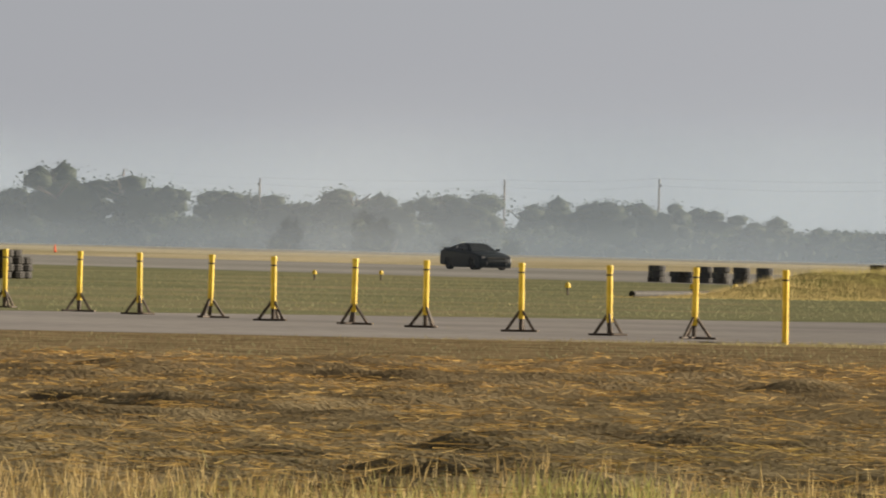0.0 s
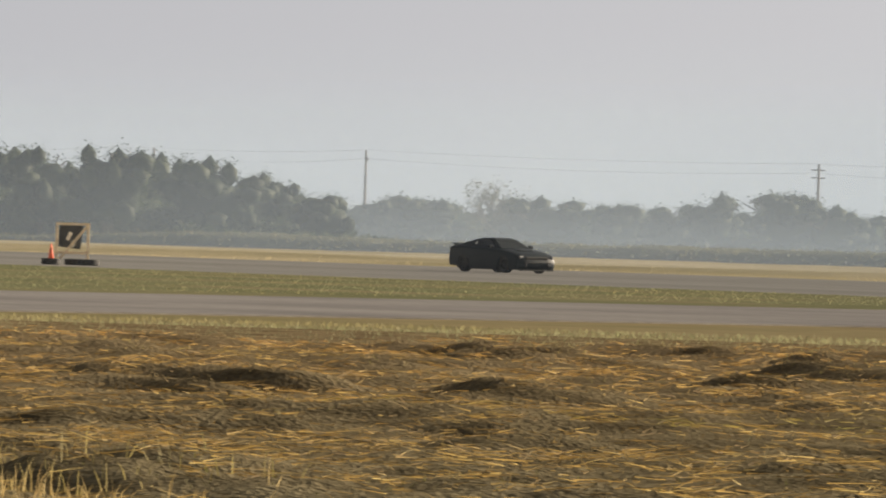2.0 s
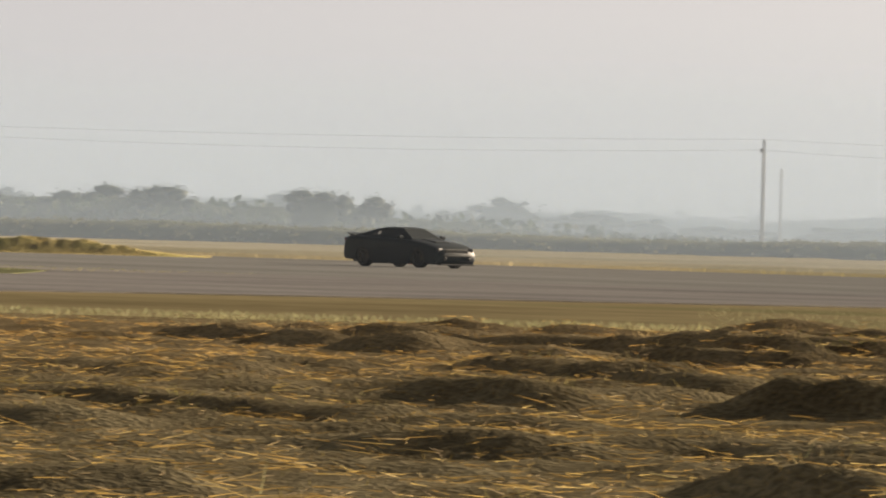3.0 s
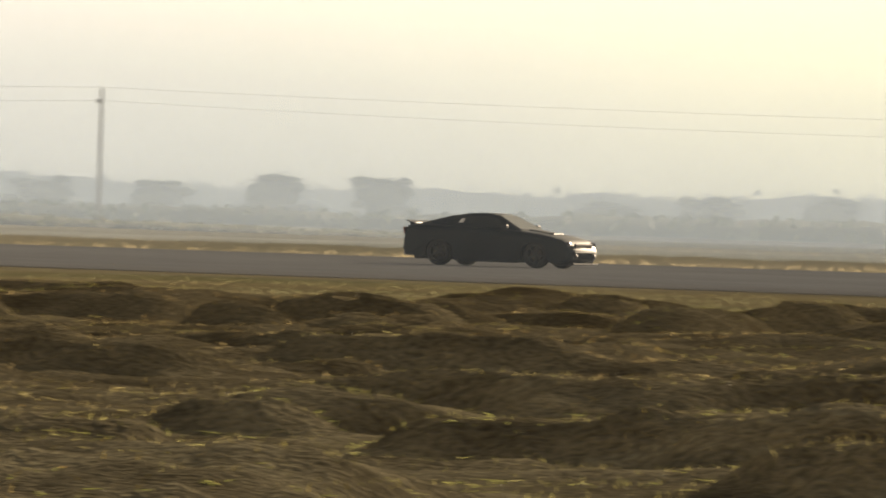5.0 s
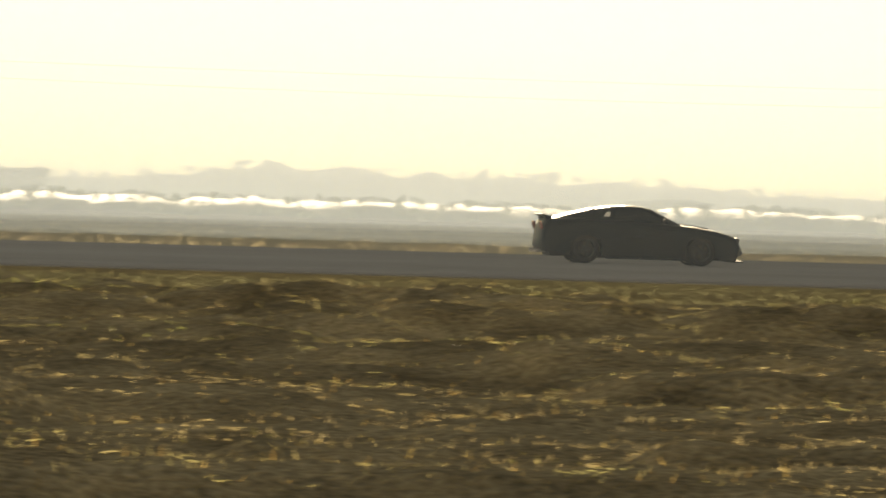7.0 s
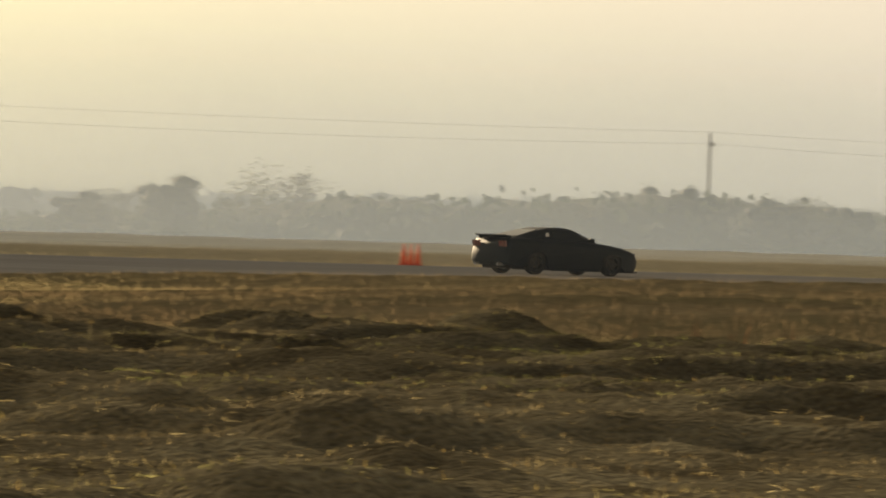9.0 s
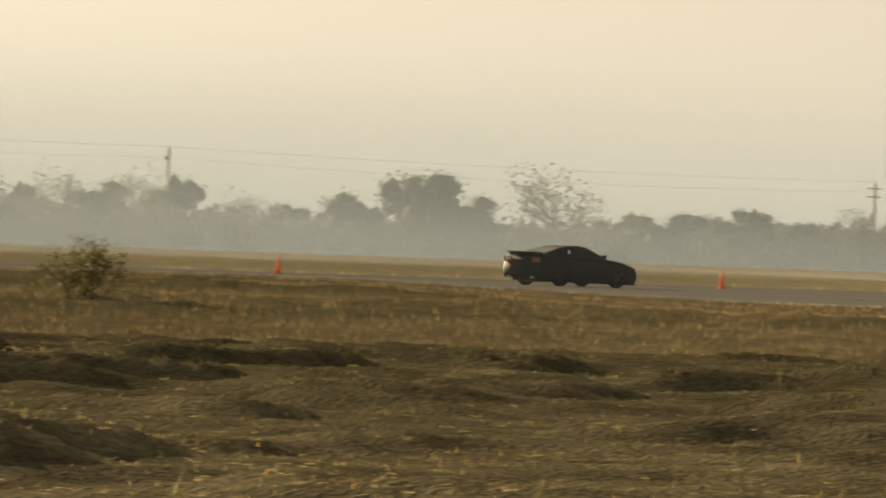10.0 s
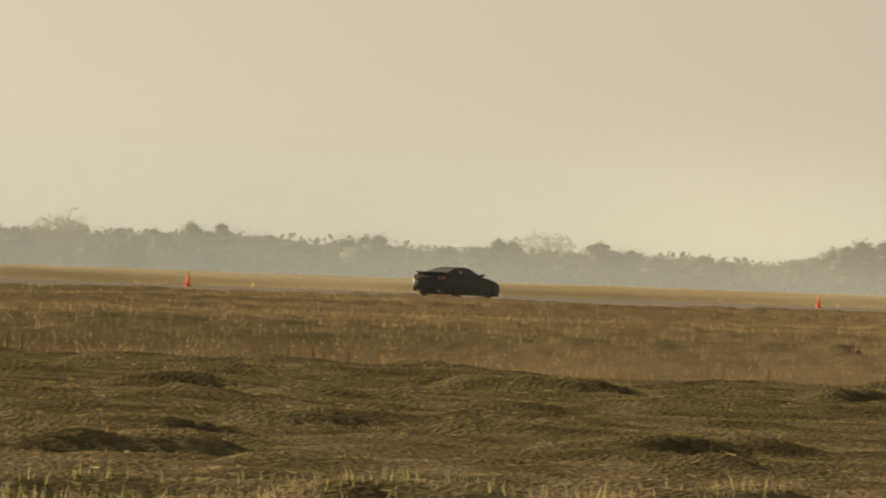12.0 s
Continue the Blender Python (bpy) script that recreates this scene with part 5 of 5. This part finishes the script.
# ---- barrier posts across the taxiway ----
def build_post(footed):
    t = thing("barrier_post", "yellow barrier post on a dark welded steel foot" if footed else "yellow barrier post set into the ground", "post", "posts across the taxiway")
    bm = bmesh.new()
    lathe(bm, [(0.0, 0.20 if footed else -0.1), (0.046, 0.20 if footed else -0.1), (0.046, 1.05), (0.0, 1.055)], 12)
    part("pipe", bm, M_YELLOW, t)
    bm = bmesh.new()
    lathe(bm, [(0.0, 0.985), (0.05, 0.985), (0.052, 1.03), (0.047, 1.06), (0.0, 1.065)], 12)
    part("cap", bm, M_YELLOW, t)
    bm = bmesh.new()
    lathe(bm, [(0.0, 0.90), (0.0485, 0.90), (0.0485, 0.925), (0.0, 0.925)], 12)
    part("band", bm, M_STEEL, t, "dark rusty band")
    if footed:
        for i in range(3):
            a = math.radians(95 + 120 * i)
            bm = bmesh.new()
            p = Vector((math.cos(a), math.sin(a), 0))
            rod(bm, p * 0.02 + Vector((0, 0, 0.33)), p * 0.24 + Vector((0, 0, 0.03)), 0.024, None, 6)
            part("brace", bm, M_STEEL, t)
            bm = bmesh.new()
            box(bm, (0.34, 0.06, 0.035), p * 0.16 + Vector((0, 0, 0.0185)), (0, 0, math.degrees(a)), bevel=0.006)
            part("foot", bm, M_STEEL, t)
        bm = bmesh.new()
        lathe(bm, [(0.0, 0.0), (0.035, 0.0), (0.035, 0.25), (0.0, 0.25)], 8)
        part("stem", bm, M_STEEL, t)
    return t


_post = build_post(True)
_post.matrix_basis = pose(-140.2, 61.4, 0.006, 0, 0, 20)
for _x, _y, _turn, _tilt in ((-135.6, 60.8, 60, 0.5), (-132.4, 60.5, 10, -1), (-128.9, 60.2, 95, 1), (-125.8, 59.9, 40, -0.5), (-122.4, 59.7, 70, 1), (-119.6, 59.6, 25, 0), (-116.1, 59.5, 50, -0.6), (-113.0, 59.4, 5, -1.2), (-110.5, 59.5, 80, 0.8)):
    copy_thing(_post, pose(_x, _y, 0.006, 0, _tilt, _turn))
build_post(False).matrix_basis = pose(-107.9, 59.6, 0.0, 0, -1, 0)


# ---- traffic cones ----
def build_cone():
    t = thing("traffic_cone", "faded orange traffic cone standing at the runway's edge", "cone", "cones along the runway")
    bm = bmesh.new()
    box(bm, (0.29, 0.29, 0.03), (0, 0, 0.015), bevel=0.008)
    part("base", bm, M_ORANGE, t)
    bm = bmesh.new()
    lathe(bm, [(0.0, 0.03), (0.115, 0.03), (0.028, 0.70), (0.0, 0.71)], 14)
    part("cone", bm, M_ORANGE, t, smooth=True)
    bm = bmesh.new()
    lathe(bm, [(0.05, 0.42), (0.068, 0.42), (0.055, 0.52), (0.04, 0.52)], 14)
    part("collar", bm, M_ORANGE, t, "pale worn collar")
    return t


_cone = build_cone()
_cone.matrix_basis = pose(-526, 234, -0.02)
for _x, _y in ((-448, 224.6), (-323, 234), (-244.6, 158.95), (-245.6, 199.2), (-240, 224.6), (-229, 214), (-213, 230), (-63.4, 204), (-30.9, 204), (3.2, 204), (114.4, 215), (160.4, 222.6), (160.48, 223.1), (160.85, 222.83), (208.9, 213.7), (229, 211), (265.8, 211), (306, 222), (328, 212), (347, 210), (383, 209)):
    copy_thing(_cone, pose(_x, _y, 0.001 if RUNWAY_NEAR < _y < RUNWAY_FAR else -0.019, 0, 0, (_x * 7) % 90))


# ---- old tyres ----
def build_tyre():
    bm = bmesh.new()
    lathe(bm, [(0.20, 0.03), (0.24, 0.0), (0.30, 0.0), (0.325, 0.03), (0.33, 0.055), (0.318, 0.075), (0.33, 0.1), (0.318, 0.125), (0.33, 0.15), (0.325, 0.18), (0.30, 0.21), (0.24, 0.21), (0.20, 0.18), (0.215, 0.105)], 14)
    bmesh.ops.recalc_face_normals(bm, faces=bm.faces)
    return tagged(mesh_object("tyre", bm, M_RUBBER), "worn black car tyre stacked in a barrier", "tyre", "old tyres of the barriers")


_tyre = build_tyre()
_tyre_used = []


def tyre_stack(x, y, count, ground=0.0):
    for i in range(count):
        m = pose(x + 0.03 * math.sin(3 * x + 5 * i), y + 0.03 * math.cos(4 * x + 3 * i), ground + 0.212 * i, 0, 0, (x * 31 + i * 47) % 360)
        if _tyre_used:
            copy_thing(_tyre, m)
        else:
            _tyre.matrix_basis = m
            _tyre_used.append(1)


for _x, _y, _c in ((-227.0, 99.3, 4), (-227.6, 99.9, 4), (-228.3, 100.5, 3), (-285.4, 152.0, 3), (-286.1, 152.4, 3), (-284.2, 152.3, 2), (-283.4, 152.2, 2), (-281.9, 152.2, 3), (-281.0, 152.4, 3), (-279.0, 152.2, 3), (-277.6, 152.4, 3),
                   (-274.5, 152.6, 2), (-272.2, 152.3, 2), (-272.9, 152.6, 2), (-269.0, 152.4, 4), (-268.0, 152.5, 4), (-266.3, 152.4, 4), (-264.9, 152.5, 3), (-262.5, 152.6, 4), (-261.6, 152.4, 4), (-341.5, 204.0, 3), (-343.0, 204.5, 3)):
    tyre_stack(_x, _y, _c, 0.03)
for _i, _c in enumerate((4, 4, 4, 5, 4, 3)):
    tyre_stack(-246.5 + 0.40 * _i, 201.4 + 0.47 * _i, _c)
    tyre_stack(-247.0 + 0.40 * _i, 202.0 + 0.47 * _i, _c - 1)
for _x, _y, _c in ((-156.6, 173.6, 2), (-158.2, 176.2, 3), (-158.7, 176.6, 3), (-160.4, 180.0, 3), (-160.9, 180.3, 4), (-161.8, 182.1, 4), (-163.1, 184.6, 3), (-163.7, 185.2, 3)):
    tyre_stack(_x, _y, _c)
for _x, _y, _c in ((194.0, 150.2, 4), (195.3, 150.8, 4), (195.9, 151.4, 3), (197.3, 151.9, 1), (198.2, 152.3, 1), (198.9, 152.6, 1)):
    tyre_stack(_x, _y, _c, -0.02)
for _dx, _dy in ((-1.0, 0.3), (-0.35, 0.8), (0.35, -0.55), (1.05, 0.4), (1.6, 0.2)):
    tyre_stack(-243.2 + _dx, 158.4 + _dy, 1)


def build_stake(x, y, hgt):
    bm = bmesh.new()
    box(bm, (0.09, 0.03, hgt), (0, 0, hgt / 2 - 0.0), bevel=0.006)
    ob = tagged(mesh_object("marker_stake", bm, M_WHITE), "dull white marker stake among the tyres", "stake", "marker stakes")
    ob.matrix_basis = pose(x, y, 0.0, 0, 0, -42)


for _x, _y, _hh in ((-157.1, 175.45, 0.95), (-156.6, 175.95, 0.95), (-156.4, 176.55, 0.7)):
    build_stake(_x, _y, _hh)

# black tube added in place of the shade at the foot of the tyre island's grass
bm = bmesh.new()
rod(bm, (-198.5, 105.0, 0.10), (-213.5, 118.9, 0.10), 0.09, None, 12)
tagged(mesh_object("drain_pipe", bm, M_RUBBER), "black tube standing in for the shade along the grass island", "pipe")


# ---- crate boards at the runway's edge ----
def build_crate(x, y, turn, lumber, w, hgt, braced, label):
    t = thing("crate_frame", label, "crate", at=pose(x, y, 0.002, 0, 0, turn))
    for s in (-1, 1):
        for q in (-1, 1):
            bm = bmesh.new()
            box(bm, (0.09, 0.09, hgt), (s * (w / 2 - 0.045), q * 0.3, hgt / 2), bevel=0.006)
            part("upright", bm, lumber, t)
        bm = bmesh.new()
        box(bm, (0.088, 0.51, 0.088), (s * (w / 2 - 0.045), 0, 0.05), bevel=0.006)
        part("cross_rail", bm, lumber, t)
    for z in (0.42, hgt - 0.05) if braced else (0.05, hgt - 0.03):
        for q in (-1, 1):
            bm = bmesh.new()
            box(bm, (w - 0.184, 0.07, 0.09), (0, q * 0.3, z), bevel=0.006)
            part("rail", bm, lumber, t)
    if braced:
        bm = bmesh.new()
        ln = math.hypot(w - 0.1, hgt - 0.15)
        box(bm, (0.09, 0.04, ln), (0, -0.368, hgt / 2), (0, math.degrees(math.atan2(w - 0.1, hgt - 0.15)), 0), bevel=0.006)
        part("diagonal_brace", bm, lumber, t)
    bm = bmesh.new()
    if braced:
        box(bm, (0.8, 0.03, 0.8), (-0.08, 0.2, 0.98), (0, 6, 0))
    else:
        box(bm, (w - 0.3, 0.03, hgt - 0.2), (-0.07, 0.2, hgt / 2 + 0.05))
    part("board", bm, M_TARP, t, "black sheet backing")
    if braced:
        for _dx, _dz, _s in ((-0.12, 0.98, 0.30), (0.02, 0.72, 0.22)):
            bm = bmesh.new()
            box(bm, (0.13, 0.02, _s), (_dx, 0.16, _dz), (0, 24, 0), bevel=0.005)
            part("torn_sheet", bm, M_WHITE, t, "pale torn strip")
    return t


build_crate(-243.2, 158.9, 57, M_LUMBER, 1.16, 1.45, True, "pale timber crate frame with a diagonal brace")
build_crate(158.5, 183.6, -41, M_OLDLUMBER, 1.0, 1.45, False, "dark timber frame holding a black board")


# ---- timing board ----
def build_board():
    t = thing("display_board", "black scoreboard on splayed steel legs at the field's edge", "scoreboard", at=pose(-9.4, 111.6, 0.0, 0, 0, 3))
    bm = bmesh.new()
    box(bm, (2.52, 0.16, 0.86), (0, 0, 1.55), bevel=0.015)
    part("panel", bm, M_PANEL, t)
    for x in (-0.93, -0.31, 0.31, 0.93):
        bm = bmesh.new()
        box(bm, (0.5, 0.012, 0.74), (x, -0.085, 1.55))
        digit = part("digit", bm, M_PANEL, t, "unlit seven-segment digit")
        for dx, dz, sx, sz in ((0, 0.30, 0.30, 0.045), (0, 0.0, 0.30, 0.045), (0, -0.30, 0.30, 0.045), (-0.19, 0.15, 0.045, 0.24), (0.19, 0.15, 0.045, 0.24), (-0.19, -0.15, 0.045, 0.24), (0.19, -0.15, 0.045, 0.24)):
            bm = bmesh.new()
            box(bm, (sx, 0.02, sz), (x + dx, -0.096, 1.55 + dz))
            part("segment", bm, M_SEGMENT, digit)
    for z in (1.135, 1.985):
        bm = bmesh.new()
        box(bm, (2.6, 0.19, 0.04), (0, 0, z), bevel=0.008)
        part("frame_rail", bm, M_STEEL, t)
    for s in (-1, 1):
        bm = bmesh.new()
        box(bm, (0.05, 0.19, 0.81), (s * 1.285, 0, 1.56), bevel=0.008)
        part("frame_side", bm, M_STEEL, t)
        bm = bmesh.new()
        rod(bm, (s * 1.31, 0, 2.02), (s * 1.66, -0.55, -0.10), 0.026, None, 8)
        part("front_leg", bm, M_STEEL, t)
        bm = bmesh.new()
        rod(bm, (s * 1.16, 0.12, 1.12), (s * 0.95, 0.75, -0.05), 0.026, None, 8)
        part("rear_leg", bm, M_STEEL, t)
        bm = bmesh.new()
        box(bm, (0.50, 0.10, 0.05), (s * 1.34, -0.12, 1.08), bevel=0.008)
        part("bracket", bm, M_STEEL, t)
        bm = bmesh.new()
        rod(bm, (s * 1.635, -0.51, 0.05), (s * 1.60, -0.455, 0.26), 0.042, None, 8)
        part("leg_sleeve", bm, M_STEEL, t)
    bm = bmesh.new()
    rod(bm, (0.90, 0, 2.0), (0.90, 0, 2.66), 0.02, None, 6)
    part("antenna", bm, M_BARESTEEL, t, "thin whip antenna")
    bm = bmesh.new()
    box(bm, (0.26, 0.18, 0.05), (1.02, 0, 2.03), bevel=0.01)
    part("radio_box", bm, M_PANEL, t)
    bm = bmesh.new()
    lathe(bm, [(0.0, -0.07), (0.12, -0.06), (0.13, 0.04), (0.06, 0.08), (0.0, 0.08)], 14, (1.33, -0.16, 1.05), "Y")
    part("horn", bm, M_PANEL, t)
    for x in (-0.35, 0.2):
        bm = bmesh.new()
        box(bm, (0.14, 0.1, 0.03), (x, 0, 2.02), bevel=0.006)
        part("clamp", bm, M_STEEL, t)
    bm = bmesh.new()
    bmesh.ops.create_icosphere(bm, subdivisions=1, radius=0.022, matrix=Matrix.Translation((0.52, -0.10, 1.155)))
    part("indicator", bm, M_LED, t, "glowing red indicator")
    bm = bmesh.new()
    p = [(-0.1, 0, 1.1), (0.0, 0, 1.02), (0.12, 0.0, 1.03), (0.2, 0, 1.1)]
    for a, b in zip(p, p[1:]):
        rod(bm, a, b, 0.008, None, 5)
    part("cable", bm, M_RUBBER, t)


build_board()
bm = bmesh.new()
lathe(bm, [(0.0, -0.1), (0.035, -0.1), (0.035, 0.86), (0.0, 0.87)], 8)
tagged(mesh_object("marker_post", bm, M_STEEL), "dark steel marker post in the grass", "post").matrix_basis = pose(5.0, 128.0, 0.0, 2, 3, 0)


# ---- power line ----
def build_pole(x, y, hgt, arm):
    t = thing("utility_pole", "weathered wooden utility pole carrying two wires", "utility pole", "poles of the power line", pose(x, y, 0, 0, 0, (x * 13) % 360))
    bm = bmesh.new()
    rod(bm, (0, 0, -0.3), (0, 0, hgt), 0.19, 0.12, 10)
    part("shaft", bm, M_POLE, t)
    bm = bmesh.new()
    lathe(bm, [(0.0, hgt), (0.05, hgt), (0.07, hgt + 0.10), (0.03, hgt + 0.2), (0.0, hgt + 0.2)], 8)
    part("insulator", bm, M_STEEL, t)
    if arm:
        for z in (hgt - 0.5, hgt - 1.3):
            bm = bmesh.new()
            box(bm, (1.5, 0.12, 0.12), (0, 0.2, z), bevel=0.01)
            part("crossarm", bm, M_POLE, t)
    else:
        bm = bmesh.new()
        box(bm, (0.24, 0.3, 0.34), (0, -0.2, hgt - 0.85), bevel=0.03)
        part("bracket", bm, M_STEEL, t)


POLES = [
    (-1188.6, 540, 11.53),
    (-1139.7, 540, 10.29),
    (-1059.7, 540, 10.21),
    (-1013.7, 540, 10.52),
    (-932.7, 540, 10.44),
    (-889.1, 540, 9.89),
    (-810.0, 540, 10.44),
    (-767.8, 540, 10.54),
    (-686.9, 540, 9.80),
    (-677.4, 690, 9.15),
    (-648.8, 540, 10.15),
    (-532.4, 540, 9.94),
    (-470.0, 540, 9.40),
    (-382.0, 540, 9.40),
    (-283.0, 540, 9.40),
    (-182.5, 540, 8.39),
    (-80.6, 540, 8.63),
    (19.7, 540, 9.50),
    (120.0, 540, 9.40),
    (221.0, 540, 9.40),
    (321.7, 540, 9.48),
    (418.4, 540, 9.32),
    (514.0, 540, 8.63),
    (607.2, 540, 8.40),
]

for _i, (_x, _y, _hh) in enumerate(POLES):
    build_pole(_x, _y, _hh, _i in (8, len(POLES) - 1))


def build_span(a, b, drop):
    c = bpy.data.curves.new("power_wire", "CURVE")
    c.dimensions, c.bevel_depth, c.bevel_resolution = "3D", 0.011, 1
    s = c.splines.new("POLY")
    s.points.add(16)
    for i in range(17):
        u = i / 16
        p = Vector(a).lerp(Vector(b), u)
        s.points[i].co = (p.x, p.y, p.z - drop * 4 * u * (1 - u), 1)
    c.materials.append(M_WIRE)
    tagged(new("power_wire", c), "thin sagging power wire strung between poles", "wire", "wires of the power line")


_line = [p for p in POLES if p[1] < 600]
for _p, _q in zip(_line, _line[1:]):
    for _d in (0.0, 0.95):
        build_span((_p[0], _p[1], _p[2] + 0.15 - _d), (_q[0], _q[1], _q[2] + 0.15 - _d), 0.35 + _d * 0.25)


# ---- bush, sheds, lights, bird ----
def build_bush(x, y, wide, high):
    t = thing("bush", "small open bush with wiry twigs in the tall grass", "bush", at=pose(x, y, -0.03))
    g = random.Random(5)
    bm = bmesh.new()
    tips = []

    def twig(p, d, ln, rad, depth):
        q = p + d * ln
        rod(bm, p, q, rad, rad * 0.6, 5)
        tips.append(q)
        if depth:
            for _ in range(g.choice((2, 3))):
                twig(q, (d + Vector((g.uniform(-1, 1), g.uniform(-1, 1), g.uniform(-0.2, 0.7))) * 0.65).normalized(), ln * g.uniform(0.6, 0.85), rad * 0.65, depth - 1)

    for i in range(9):
        twig(Vector((g.uniform(-0.12, 0.12), g.uniform(-0.1, 0.1), 0)), Vector((g.uniform(-0.9, 0.9), g.uniform(-0.7, 0.7), 1)).normalized(), high * 0.33, 0.014, 3)
    part("twigs", bm, M_BARK, t)
    k = max(abs(p.x) for p in tips) / (wide / 2)
    c = np.array([tuple(p) for p in tips])
    c = np.repeat(c, 9, axis=0) + np.random.default_rng(4).normal(0, 0.05, (len(c) * 9, 3))
    c = np.concatenate([c, np.random.default_rng(6).normal(0, 1, (1100, 3)) * np.array((wide * 0.2, wide * 0.2, high * 0.17)) + np.array((0, 0, high * 0.28))])
    c[:, 2] = np.clip(c[:, 2], 0.02, high * 1.1)
    v, f = leaf_quads(c, 0.026, 9)
    ob = new("foliage", array_mesh("foliage", v, f, M_LEAFDRY))
    ob.parent = t
    t.scale = (1 / k, 1 / k, 1)


build_bush(83.6, 89.6, 1.5, 1.3)


def build_shed(x, y, turn, w, d, hgt, label):
    t = thing("open_shed", label, "shed", at=pose(x, y, 0, 0, 0, turn))
    bm = bmesh.new()
    box(bm, (w + 0.6, d + 0.6, 0.14), (0, 0, hgt), (2, 0, 0), bevel=0.02)
    part("roof", bm, M_SHEDROOF, t)
    for i in range(4):
        for s in (-1, 1):
            bm = bmesh.new()
            box(bm, (0.16, 0.16, hgt), (-w / 2 + w * i / 3, s * d / 2, hgt / 2 - 0.04))
            part("pillar", bm, M_OLDLUMBER, t)
    bm = bmesh.new()
    box(bm, (w - 0.3, 0.1, hgt - 0.5), (0, d / 2 - 0.2, hgt / 2 - 0.2))
    part("back_wall", bm, M_OLDLUMBER, t)


build_shed(651, 453, -55, 5.2, 2.4, 1.45, "low open-sided shed with a flat metal roof")
build_shed(588, 446, -53, 2.4, 1.8, 1.0, "low pale shelter half hidden by haze")


def build_edge_light(x, y):
    t = thing("edge_light", "small pale runway edge marker in the grass", "edge light", "edge lights of the taxiway", pose(x, y, 0.03))
    bm = bmesh.new()
    rod(bm, (0, 0, 0), (0, 0, 0.2), 0.03, None, 8)
    part("stem", bm, M_STEEL, t)
    bm = bmesh.new()
    lathe(bm, [(0.0, 0.2), (0.07, 0.2), (0.075, 0.25), (0.05, 0.33), (0.0, 0.35)], 10)
    part("globe", bm, M_YELLOW, t)


for _x, _y in ((-249.8, 120.4), (-257.9, 126.8), (-199.5, 103.6), (-205.2, 110.4), (-208.6, 113.6)):
    build_edge_light(_x, _y)


def build_bird():
    t = thing("bird", "small dark bird gliding low over the field", "bird")
    bm = bmesh.new()
    bmesh.ops.create_uvsphere(bm, u_segments=10, v_segments=8, radius=0.05)
    bmesh.ops.scale(bm, vec=(2.0, 0.8, 0.8), verts=bm.verts)
    bmesh.ops.create_uvsphere(bm, u_segments=8, v_segments=6, radius=0.028, matrix=Matrix.Translation((0.11, 0, 0.015)))
    part("body", bm, M_BIRD, t, smooth=True)
    bm = bmesh.new()
    box(bm, (0.08, 0.06, 0.012), (-0.13, 0, 0.0), bevel=0.004)
    part("tail", bm, M_BIRD, t)
    for s in (-1, 1):
        bm = bmesh.new()
        box(bm, (0.075, 0.17, 0.012), (0.0, s * 0.11, 0.025), (s * 12, 0, s * -14), bevel=0.005)
        part("wing", bm, M_BIRD, t)
    return t


BIRD = build_bird()


# ---- what moves ----
CAR_ROWS = [
    (0.0, -389.70),
    (0.5, -360.06),
    (1.0, -330.34),
    (1.5, -300.58),
    (2.0, -270.62),
    (2.5, -241.05),
    (3.0, -211.01),
    (3.5, -181.13),
    (4.0, -151.30),
    (4.5, -121.47),
    (5.0, -91.64),
    (5.5, -61.81),
    (6.0, -32.17),
    (6.5, -2.00),
    (7.0, 27.91),
    (7.5, 57.83),
    (8.0, 87.74),
    (8.5, 117.66),
    (9.0, 147.07),
    (9.5, 176.48),
    (10.0, 206.27),
    (10.5, 236.16),
    (11.0, 266.37),
    (11.5, 296.62),
    (12.0, 326.99),
]


def motions():
    walk(CAR, [(t, pose(x, CAR_LANE, 0.001)) for t, x in CAR_ROWS])
    for wheel, x, y in WHEELS:
        walk(wheel, [(i / 10, pose(x, y, 0.34, 0, 61.0 * i, 0)) for i in range(121)])
    walk(BIRD, [(0.0, pose(262.0, 150.0, 3.0, 0, 0, 128)), (10.0, pose(249.6, 166.4, 3.15, 0, 0, 125)), (11.0, pose(248.3, 168.2, 3.2, 0, 0, 122)), (12.0, pose(246.0, 171.6, 3.35, 0, 0, 122))])


motions()
